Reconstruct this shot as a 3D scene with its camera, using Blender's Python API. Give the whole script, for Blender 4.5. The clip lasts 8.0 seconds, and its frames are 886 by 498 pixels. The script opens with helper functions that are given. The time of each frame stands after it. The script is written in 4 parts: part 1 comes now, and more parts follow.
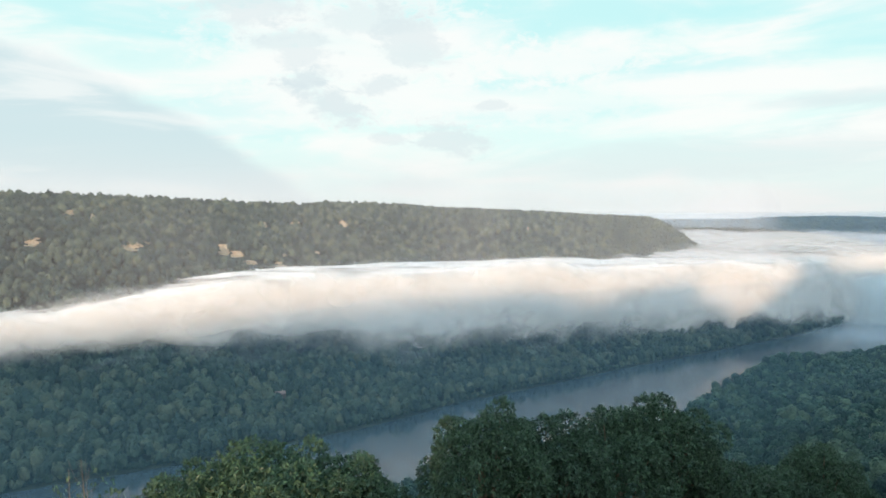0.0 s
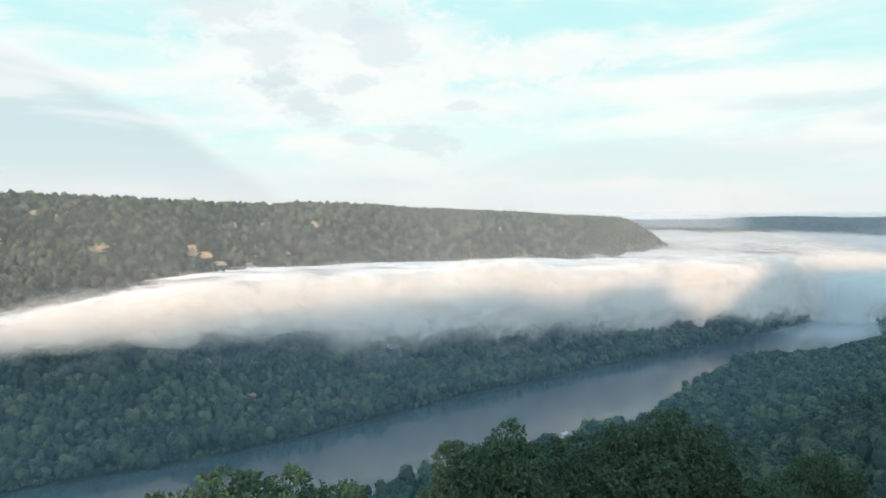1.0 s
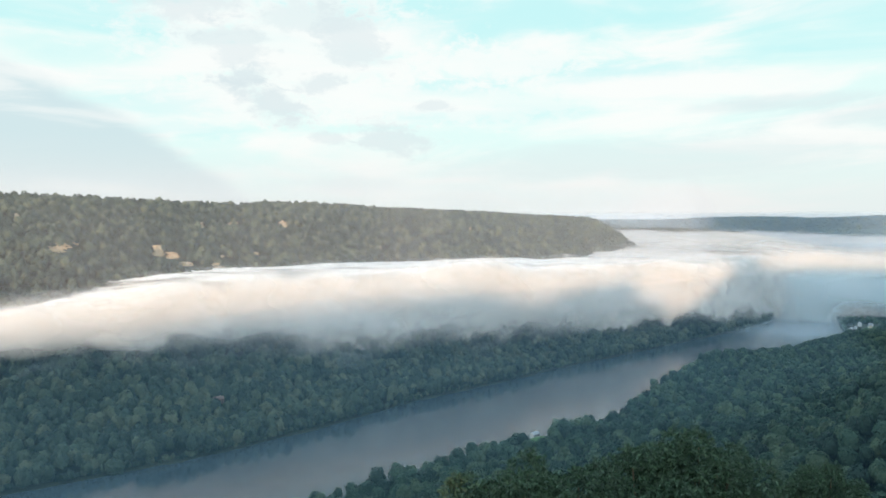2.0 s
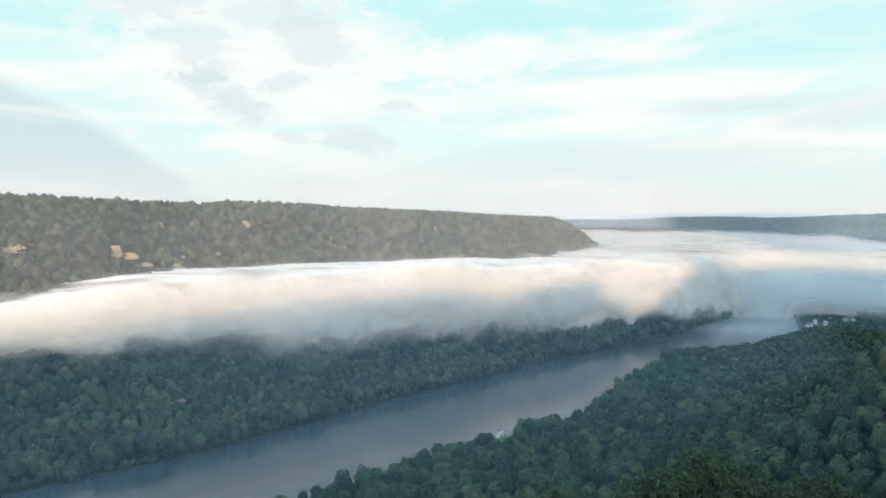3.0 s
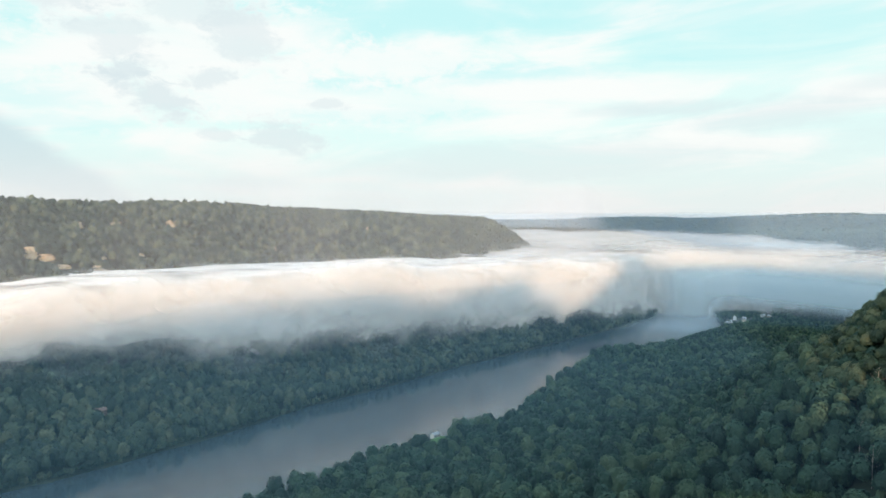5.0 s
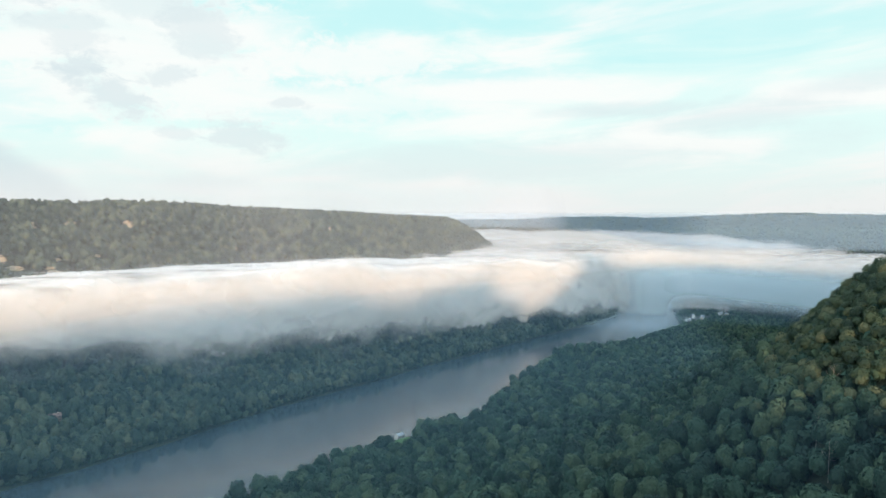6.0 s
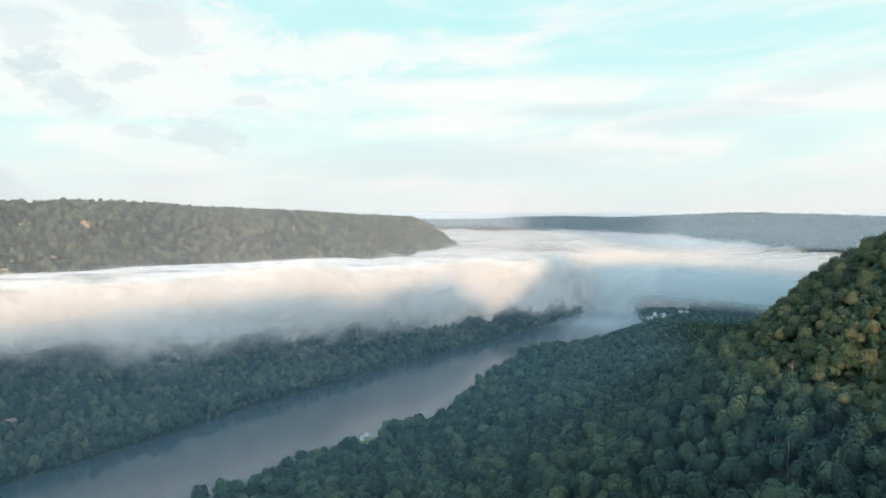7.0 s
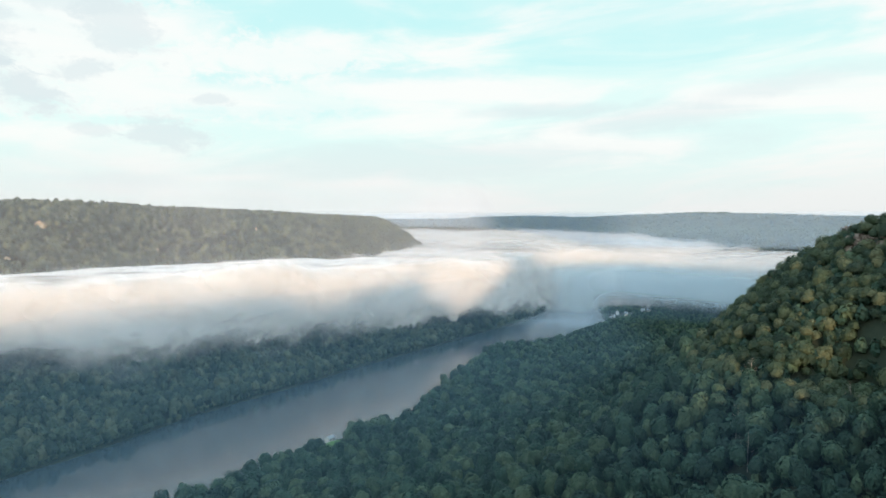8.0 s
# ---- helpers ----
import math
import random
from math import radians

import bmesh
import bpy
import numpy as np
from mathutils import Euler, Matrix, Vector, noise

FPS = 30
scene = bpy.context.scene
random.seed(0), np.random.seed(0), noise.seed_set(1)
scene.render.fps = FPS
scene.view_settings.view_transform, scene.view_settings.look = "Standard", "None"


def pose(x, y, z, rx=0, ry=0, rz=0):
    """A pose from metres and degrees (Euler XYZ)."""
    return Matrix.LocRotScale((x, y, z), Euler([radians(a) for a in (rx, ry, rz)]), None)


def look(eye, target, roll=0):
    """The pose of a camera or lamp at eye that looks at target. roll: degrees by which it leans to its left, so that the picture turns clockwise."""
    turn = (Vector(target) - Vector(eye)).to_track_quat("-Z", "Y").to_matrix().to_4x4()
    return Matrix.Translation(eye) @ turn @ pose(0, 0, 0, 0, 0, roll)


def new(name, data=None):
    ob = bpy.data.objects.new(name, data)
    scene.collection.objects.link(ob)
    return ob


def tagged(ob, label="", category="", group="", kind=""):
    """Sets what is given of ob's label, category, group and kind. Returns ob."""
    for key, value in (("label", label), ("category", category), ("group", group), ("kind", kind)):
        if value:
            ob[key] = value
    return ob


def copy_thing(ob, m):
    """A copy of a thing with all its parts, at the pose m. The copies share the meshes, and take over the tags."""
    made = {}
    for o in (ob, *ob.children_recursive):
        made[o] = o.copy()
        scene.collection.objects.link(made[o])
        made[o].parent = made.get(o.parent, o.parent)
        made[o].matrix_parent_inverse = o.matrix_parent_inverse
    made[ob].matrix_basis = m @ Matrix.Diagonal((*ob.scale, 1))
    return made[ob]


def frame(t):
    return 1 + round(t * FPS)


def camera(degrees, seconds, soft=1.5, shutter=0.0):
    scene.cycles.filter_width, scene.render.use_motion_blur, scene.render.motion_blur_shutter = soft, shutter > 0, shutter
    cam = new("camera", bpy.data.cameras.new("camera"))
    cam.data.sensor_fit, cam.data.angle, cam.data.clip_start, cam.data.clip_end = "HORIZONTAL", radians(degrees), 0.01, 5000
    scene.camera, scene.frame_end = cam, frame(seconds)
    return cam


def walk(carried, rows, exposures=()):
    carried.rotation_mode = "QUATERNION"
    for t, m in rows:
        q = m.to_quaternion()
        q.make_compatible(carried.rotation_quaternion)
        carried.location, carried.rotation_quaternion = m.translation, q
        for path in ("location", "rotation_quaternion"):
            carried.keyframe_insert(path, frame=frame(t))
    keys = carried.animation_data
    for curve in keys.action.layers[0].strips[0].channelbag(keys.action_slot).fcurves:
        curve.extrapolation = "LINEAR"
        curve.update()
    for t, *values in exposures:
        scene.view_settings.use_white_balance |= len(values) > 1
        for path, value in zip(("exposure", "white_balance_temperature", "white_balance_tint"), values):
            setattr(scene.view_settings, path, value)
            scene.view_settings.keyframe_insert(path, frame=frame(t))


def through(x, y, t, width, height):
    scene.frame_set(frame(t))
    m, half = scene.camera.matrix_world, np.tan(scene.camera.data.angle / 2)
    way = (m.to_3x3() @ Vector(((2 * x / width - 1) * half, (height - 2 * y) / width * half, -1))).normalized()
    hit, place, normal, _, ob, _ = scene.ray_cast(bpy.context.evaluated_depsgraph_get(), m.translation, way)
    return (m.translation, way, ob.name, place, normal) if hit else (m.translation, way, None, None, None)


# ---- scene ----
# The camera: a drone that glides out from a gorge rim and turns to the right.
cam = camera(62.45, 8.0)
ROWS = [
    (0.0, 0.00, 0.00, 250.00, -1.559, -2.398, -0.048),
    (0.5, -0.46, 1.92, 249.95, -2.575, -2.395, -0.037),
    (1.0, -0.95, 3.76, 249.94, -3.768, -2.373, -0.041),
    (1.5, -1.47, 5.51, 249.96, -4.880, -2.379, -0.028),
    (3.0, -3.11, 10.20, 250.22, -8.952, -2.394, 0.015),
    (3.5, -3.66, 11.56, 250.35, -10.241, -2.406, 0.022),
    (4.0, -4.20, 12.81, 250.51, -11.705, -2.410, 0.039),
    (5.5, -5.72, 15.85, 251.08, -15.746, -2.418, 0.075),
    (6.0, -6.17, 16.61, 251.29, -17.265, -2.427, 0.062),
    (6.5, -6.57, 17.24, 251.50, -18.554, -2.449, 0.042),
    (7.0, -6.93, 17.73, 251.72, -20.047, -2.457, 0.030),
    (7.5, -7.23, 18.08, 251.94, -21.320, -2.463, 0.008),
    (8.0, -7.47, 18.28, 252.16, -22.834, -2.473, -0.016),
]
walk(cam, [(t, pose(x, y, z, 90 + pitch, 0, yaw) @ pose(0, 0, 0, 0, 0, roll)) for t, x, y, z, yaw, pitch, roll in ROWS])
scene.cycles.transparent_max_bounces = 48

# ---------------------------------------------------------------- light
SUN_UP, SUN_AZ = 4.8, 198.5  # degrees; azimuth of the sun clockwise from +y (behind the first view)
SUN_DIR = Vector((math.sin(radians(SUN_AZ)) * math.cos(radians(SUN_UP)), math.cos(radians(SUN_AZ)) * math.cos(radians(SUN_UP)), math.sin(radians(SUN_UP))))
sun_data = bpy.data.lights.new("sun", "SUN")
sun_data.energy, sun_data.angle, sun_data.color = 4.5, radians(1.9), (1.0, 0.68, 0.43)
sun = new("sun", sun_data)
sun.matrix_world = look((0, -300, 900), Vector((0, -300, 900)) - SUN_DIR)


class Nodes:
    """A short way to write node trees."""

    def __init__(self, tree):
        self.t = tree
        tree.nodes.clear()

    def n(self, kind, ins=None, **attrs):
        node = self.t.nodes.new(kind)
        for k, v in attrs.items():
            setattr(node, k, v)
        for k, v in (ins or {}).items():
            if isinstance(v, bpy.types.NodeSocket):
                self.t.links.new(v, node.inputs[k])
            else:
                node.inputs[k].default_value = v
        return node

    def m(self, op, a, b=0.0, c=0.0):
        return self.n("ShaderNodeMath", {0: a, 1: b, 2: c}, operation=op).outputs[0]

    def noise(self, vec, scale, detail=4.0, rough=0.55, distort=0.0):
        ins = {"Scale": scale, "Detail": detail, "Roughness": rough, "Distortion": distort}
        if vec is not None:
            ins["Vector"] = vec
        return self.n("ShaderNodeTexNoise", ins).outputs["Fac"]

    def ramp(self, fac, stops, smooth=False):
        node = self.n("ShaderNodeValToRGB", {"Fac": fac})
        els = node.color_ramp.elements
        while len(els) < len(stops):
            els.new(0.5)
        for e, (p, c) in zip(els, stops):
            e.position = p
            e.color = (*c, 1) if len(c) == 3 else c
        if smooth:
            node.color_ramp.interpolation = "EASE"
        return node.outputs["Color"]

    def step(self, v, lo, hi):
        return self.n("ShaderNodeMapRange", {"Value": v, "From Min": lo, "From Max": hi}, interpolation_type="SMOOTHSTEP").outputs[0]

    def mix(self, fac, a, b):
        return self.n("ShaderNodeMix", {0: fac, 6: a, 7: b}, data_type="RGBA").outputs[2]


def rgb(r, g, b):
    return (r, g, b, 1.0)


# Sky: Nishita air with high thin cloud over it, drawn in azimuth and height.
world = bpy.data.worlds.new("sky")
scene.world = world
world.use_nodes = True
w = Nodes(world.node_tree)
air = w.n("ShaderNodeTexSky", sky_type="NISHITA", sun_disc=False, sun_elevation=radians(SUN_UP), sun_rotation=radians(SUN_AZ), altitude=400.0, air_density=1.0, dust_density=1.5, ozone_density=1.5)
way = w.n("ShaderNodeTexCoord").outputs["Generated"]
sep = w.n("ShaderNodeSeparateXYZ", {0: way})
az = w.m("MULTIPLY", w.m("ARCTAN2", sep.outputs[0], sep.outputs[1]), 57.2958)
el = w.m("MULTIPLY", w.m("ARCSINE", sep.outputs[2]), 57.2958)
flat = w.n("ShaderNodeCombineXYZ", {0: w.m("MULTIPLY", az, 0.05), 1: w.m("MULTIPLY", w.m("SUBTRACT", el, w.m("MULTIPLY", az, 0.03)), 0.26), 2: 0.0}).outputs[0]
curl = w.n("ShaderNodeCombineXYZ", {0: w.m("MULTIPLY", az, 0.55), 1: w.m("MULTIPLY", el, 0.95), 2: 4.0}).outputs[0]
streak = w.noise(flat, 1.3, 7.0, 0.52, 0.5)
puff = w.noise(curl, 1.0, 9.0, 0.64, 0.3)
fray = w.m("ADD", w.m("MULTIPLY", w.m("SUBTRACT", puff, 0.5), 3.4), w.m("MULTIPLY", w.m("SUBTRACT", streak, 0.5), 1.2))
sweep = w.m("ADD", w.m("MULTIPLY", w.m("SUBTRACT", streak, 0.5), 3.2), w.m("MULTIPLY", w.m("SUBTRACT", puff, 0.5), 0.9))


def cloud_patch(a0, e0, ra, re, lean=0.0, edge=0.9, torn=None):
    """A soft patch of sky round (azimuth, height), frayed by noise: 1 inside, 0 outside."""
    da, de = w.m("SUBTRACT", az, a0), w.m("SUBTRACT", el, e0)
    de = w.m("SUBTRACT", de, w.m("MULTIPLY", da, lean))
    r2 = w.m("ADD", w.m("POWER", w.m("ABSOLUTE", w.m("DIVIDE", da, ra)), 2.0), w.m("POWER", w.m("ABSOLUTE", w.m("DIVIDE", de, re)), 2.0))
    return w.step(w.m("ADD", w.m("SQRT", r2), fray if torn is None else torn), 1.0 + edge * 0.5, 1.0 - edge * 0.5)


WHITE, CYAN, GREY, MILK = rgb(0.96, 0.985, 0.965), rgb(0.56, 0.92, 0.93), rgb(0.71, 0.81, 0.84), rgb(0.815, 0.845, 0.85)
MINT = rgb(0.77, 0.975, 0.95)
sky_col = w.mix(w.step(streak, 0.40, 0.62), MINT, WHITE)
# clearer air high up, in long streaks
high = w.step(w.m("ADD", el, w.m("MULTIPLY", w.m("SUBTRACT", streak, 0.5), -22.0)), 11.5, 18.0)
sky_col = w.mix(w.m("MULTIPLY", high, 0.75), sky_col, CYAN)
for patch, k in (((20, 10.9, 6.5, 0.8, 0.0), 0.65), ((7.0, 10.2, 4.0, 0.6, 0.05), 0.5), ((12, 15.2, 9, 1.3, 0.06), 0.6), ((-20, 14.3, 6, 1.2, -0.05), 0.5), ((-15, 8.3, 5, 0.9, 0.05), 0.4), ((40, 14.5, 18, 1.6, 0.0), 0.5), ((8, 8.0, 10, 0.6, 0.0), 0.35), ((-14, 6.6, 4, 0.6, 0.0), 0.35)):
    sky_col = w.mix(w.m("MULTIPLY", cloud_patch(*patch, 1.1, sweep), k), sky_col, CYAN)
# the broken cloud in the middle: white tufts, greyer below
for patch, k in (((-5.0, 12.8, 9.5, 4.6, -0.1), 0.75), ((10.0, 11.8, 7.0, 1.3, 0.02), 0.8), ((3, 9.0, 16, 1.5, -0.02), 0.5)):
    sky_col = w.mix(w.m("MULTIPLY", cloud_patch(*patch, 1.0), k), sky_col, WHITE)
for patch, k in (((-13.0, 15.6, 4.0, 1.4, -0.05), 0.55), ((-9.6, 12.6, 2.4, 1.9, -0.3), 0.5), ((-8.8, 10.6, 1.3, 0.8, 0.0), 0.75), ((-0.8, 13.4, 2.4, 1.9, -0.2), 0.55), ((-4.6, 14.9, 3.4, 1.0, 0.0), 0.4), ((-3.2, 10.2, 1.8, 0.8, 0.25), 0.6), ((-7.2, 8.7, 2.7, 1.0, -0.35), 0.75), ((2.0, 6.2, 2.7, 1.0, -0.12), 0.65), ((-2.6, 6.2, 1.6, 0.45, 0.0), 0.5), ((5.6, 8.6, 1.4, 0.4, 0.0), 0.55), ((-0.5, 2.6, 4, 0.6, 0.0), 0.4)):
    sky_col = w.mix(w.m("MULTIPLY", cloud_patch(*patch), k), sky_col, GREY)
for patch, k in (((31, 8.3, 3.6, 0.5, 0.0), 0.45), ((39, 7.4, 8, 0.8, 0.1), 0.5), ((46, 9.0, 6, 0.7, 0.12), 0.4), ((24, 4.5, 15, 1.3, 0.05), 0.45), ((27.5, 8.0, 3, 0.4, 0.0), 0.35)):
    sky_col = w.mix(w.m("MULTIPLY", cloud_patch(*patch, 1.2, sweep), k), sky_col, GREY)
# a wide blue-grey veil whose upper edge slopes down to the right
over = w.m("ADD", az, 30.0)
brim = w.m("SUBTRACT", w.m("SUBTRACT", 12.0, w.m("MULTIPLY", over, 0.2)), w.m("MULTIPLY", w.m("POWER", w.m("MAXIMUM", over, 0.0), 2.0), 0.0125))
veil = w.step(w.m("ADD", w.m("SUBTRACT", brim, el), w.m("MULTIPLY", sweep, 1.0)), -0.3, 1.3)
veil = w.m("MULTIPLY", veil, w.m("SUBTRACT", 0.92, w.m("MULTIPLY", w.step(streak, 0.5, 0.68), 0.6)))
sky_col = w.mix(veil, sky_col, rgb(0.63, 0.78, 0.82))
sky_col = w.mix(w.m("MULTIPLY", w.step(el, 6.5, 0.5), 0.72), sky_col, MILK)
# overhead the thin cloud opens to blue air, and towards the low sun it is lit through and brighter
sky_col = w.mix(w.m("MULTIPLY", w.step(el, 20.0, 55.0), 0.9), sky_col, rgb(0.50, 0.75, 1.0))
sky_col = w.mix(0.06, sky_col, w.n("ShaderNodeVectorMath", {0: air.outputs[0], 3: 0.12}, operation="SCALE").outputs[0])
sunward = w.n("ShaderNodeVectorMath", {0: way, 1: tuple(SUN_DIR)}, operation="DOT_PRODUCT").outputs["Value"]
sky_col = w.mix(w.m("MULTIPLY", w.step(sunward, 0.1, 0.95), 0.4), sky_col, rgb(1.0, 0.80, 0.60))
sky_lum = w.m("ADD", 1.05, w.m("MULTIPLY", w.step(sunward, -0.65, 0.75), 1.2))
w.n("ShaderNodeOutputWorld", {"Surface": w.n("ShaderNodeBackground", {"Color": sky_col, "Strength": sky_lum}).outputs[0]})
scene.view_settings.exposure = 0.0

# ---------------------------------------------------------------- materials
def material(name):
    mat = bpy.data.materials.new(name)
    mat.use_nodes = True
    return mat, Nodes(mat.node_tree)


def finish(k, shader):
    k.n("ShaderNodeOutputMaterial", {"Surface": shader})


def foliage(name, dark, mid, light, patch=0.02, leafy=0.13, rough=0.62):
    """Leaves: colour by tree (tint), by leaf clump (island) and by patch of woodland."""
    mat, k = material(name)
    tint = k.n("ShaderNodeAttribute", attribute_name="tint").outputs["Fac"]
    isl = k.n("ShaderNodeNewGeometry").outputs["Random Per Island"]
    where = k.n("ShaderNodeTexCoord").outputs["Object"]
    big = k.noise(where, patch, 3.0)
    v = k.m("ADD", k.m("MULTIPLY", tint, 0.79 - leafy), k.m("ADD", k.m("MULTIPLY", isl, leafy), k.m("MULTIPLY", big, 0.24)))
    col = k.ramp(v, [(0.12, dark), (0.5, mid), (0.95, light)])
    p = k.n("ShaderNodeBsdfPrincipled", {"Base Color": col, "Roughness": rough, "Specular IOR Level": 0.25})
    t = k.n("ShaderNodeBsdfTranslucent", {"Color": col})
    finish(k, k.n("ShaderNodeMixShader", {0: 0.25, 1: p.outputs[0], 2: t.outputs[0]}).outputs[0])
    return mat


def plain(name, dark, light, scale, rough=0.8, bump=0.3, metal=0.0):
    mat, k = material(name)
    where = k.n("ShaderNodeTexCoord").outputs["Object"]
    f = k.m("ADD", k.m("MULTIPLY", k.noise(where, scale, 6.0), 0.6), k.m("MULTIPLY", k.noise(where, scale * 7.3, 4.0), 0.4))
    col = k.ramp(f, [(0.35, dark), (0.65, light)])
    b = k.n("ShaderNodeBump", {"Height": f, "Strength": bump, "Distance": 0.3})
    p = k.n("ShaderNodeBsdfPrincipled", {"Base Color": col, "Roughness": rough, "Metallic": metal, "Normal": b.outputs[0]})
    finish(k, p.outputs[0])
    return mat


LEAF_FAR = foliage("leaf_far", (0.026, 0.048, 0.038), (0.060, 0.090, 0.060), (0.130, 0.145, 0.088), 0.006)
# far leaves again, paler and greyer: the ridge's sun and haze in the colour
LEAF_RIDGE_LIT = foliage("leaf_ridge_lit", (0.028, 0.047, 0.040), (0.076, 0.104, 0.078), (0.168, 0.196, 0.126), 0.006)
LEAF_MID = foliage("leaf_mid", (0.015, 0.037, 0.029), (0.037, 0.079, 0.053), (0.098, 0.142, 0.080), 0.01)
# spur leaves, lightened towards tan so the crowns look sunlit
LEAF_SUNLIT = foliage("leaf_sunlit", (0.018, 0.038, 0.027), (0.064, 0.094, 0.052), (0.170, 0.175, 0.095), 0.02)
BARK = plain("bark", (0.06, 0.045, 0.03), (0.16, 0.125, 0.09), 1.5, 0.9, 0.6)
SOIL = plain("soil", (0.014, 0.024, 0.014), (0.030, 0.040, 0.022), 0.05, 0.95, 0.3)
ROCK = plain("rock", (0.40, 0.31, 0.21), (0.72, 0.60, 0.44), 0.12, 0.9, 0.8)
# the spur's sandstone, darkened and browned to look shaded
ROCK_SHADED = plain("crag", (0.13, 0.10, 0.085), (0.30, 0.24, 0.20), 0.15, 0.9, 0.8)

# river: dark green-brown water with faint ripples
WATER, k = material("water")
where = k.n("ShaderNodeTexCoord").outputs["Object"]
rip = k.m("ADD", k.m("MULTIPLY", k.noise(where, 0.9, 3.0), 0.7), k.m("MULTIPLY", k.noise(where, 0.012, 4.0), 3.0))
bmp = k.n("ShaderNodeBump", {"Height": rip, "Strength": 0.28, "Distance": 0.25})
finish(k, k.n("ShaderNodeBsdfPrincipled", {"Base Color": rgb(0.038, 0.056, 0.066), "Roughness": 0.09, "IOR": 1.33, "Normal": bmp.outputs[0]}).outputs[0])


def mist(name, alpha, size, lo, hi, stretch=1.0, white=0.755, through=0.14, wisp=1.0, sunny=0.40, slope=0.35, hue=(1.0, 1.0, 1.0)):
    """Fog and haze: white times hue, which puts warm or blue light into the colour; thinned by noise and by the density
    given on the mesh.
    """
    mat, k = material(name)
    where = k.n("ShaderNodeMapping", {"Vector": k.n("ShaderNodeTexCoord").outputs["Object"], "Rotation": (0, 0, -0.70), "Scale": (1 / stretch, 1.0, 1.0)}).outputs[0]
    dens = k.n("ShaderNodeAttribute", attribute_name="dens").outputs["Fac"]
    f = k.noise(where, 1.0 / size, 7.0, 0.58, 0.4)
    v = k.step(k.m("ADD", k.m("MULTIPLY", k.m("SUBTRACT", f, 0.5), wisp), dens), lo, hi)
    # droplets scatter light to all sides, so the skin's own slope counts for little
    own = k.n("ShaderNodeVectorMath", {0: k.n("ShaderNodeNewGeometry").outputs["Normal"], 3: slope}, operation="SCALE").outputs[0]
    lean = k.n("ShaderNodeVectorMath", {0: own, 1: (SUN_DIR.x * sunny, SUN_DIR.y * sunny, 0.46)}, operation="ADD").outputs[0]
    nrm = k.n("ShaderNodeVectorMath", {0: lean}, operation="NORMALIZE").outputs[0]
    d = k.n("ShaderNodeBsdfDiffuse", {"Color": rgb(*(white * h for h in hue)), "Normal": nrm})
    t = k.n("ShaderNodeBsdfTranslucent", {"Color": rgb(*(white * h for h in hue))})
    body = k.n("ShaderNodeMixShader", {0: through, 1: d.outputs[0], 2: t.outputs[0]})
    clear = k.n("ShaderNodeBsdfTransparent")
    finish(k, k.n("ShaderNodeMixShader", {0: k.m("MULTIPLY", v, alpha), 1: clear.outputs[0], 2: body.outputs[0]}).outputs[0])
    return mat


# ---------------------------------------------------------------- the land as a function of place
AX, AY = 0.765, 0.644  # direction of the river; a runs along it, s across it (s = 0 on the far shore)


SUN_S, SUN_C = math.sin(radians(SUN_AZ - 180)), math.cos(radians(SUN_AZ - 180))


def to_as(x, y):
    dx, dy = x + 77.0, y - 872.0
    return AX * dx + AY * dy, -AY * dx + AX * dy


def to_xy(a, s):
    return -77.0 + AX * a - AY * s, 872.0 + AY * a + AX * s


def smooth(v, lo, hi):
    q = np.clip((v - lo) / (hi - lo), 0, 1)
    return q * q * (3 - 2 * q)


def wave(x, y, seed, size, octaves=4):
    """Smooth noise in -1..1 from turned sine waves and value noise (vectorised)."""
    rng = np.random.default_rng(seed)
    grid = rng.uniform(-1, 1, (64, 64))
    total, amp, norm = 0.0, 1.0, 0.0
    for o in range(octaves):
        u, v = x / size * 2 ** o + 7.3 * o + 500, y / size * 2 ** o + 3.1 * o + 500
        iu, iv = np.floor(u).astype(int), np.floor(v).astype(int)
        fu, fv = u - iu, v - iv
        fu, fv = fu * fu * (3 - 2 * fu), fv * fv * (3 - 2 * fv)
        g = lambda p, q: grid[p % 64, q % 64]
        total = total + amp * ((g(iu, iv) * (1 - fu) + g(iu + 1, iv) * fu) * (1 - fv) + (g(iu, iv + 1) * (1 - fu) + g(iu + 1, iv + 1) * fu) * fv)
        norm += amp
        amp *= 0.5
    return total / norm * 1.6


def far_shore(a):
    return np.interp(a, [-900, -363, -136, 0, 115, 195, 290, 400, 500, 630, 780, 909, 1060, 1110, 1245, 1335, 1433], [100, 38, -4, -8, -3, 2, -5, -12, -12, -24, -35, -46, -61, -70, -70, -62, -40])


def near_shore(a):
    return np.interp(a, [-900, -50, 110, 165, 240, 480, 720, 960, 1200, 1300, 1520, 1900, 2240, 2700, 3200, 4500], [-165, -215, -222, -206, -256, -208, -170, -232, -256, -231, -147, 0, 180, 420, 800, 1900])


# the spur's crest: y, x and height
SPUR_Y, SPUR_X, SPUR_Z = (250, 347, 385, 417, 452, 485, 522, 622, 737, 800, 870, 940), (444, 452, 450, 452, 464, 478, 502, 548, 560, 565, 565, 565), (255, 246, 233, 216, 202, 180, 146, 112, 80, 44, 0, -60)


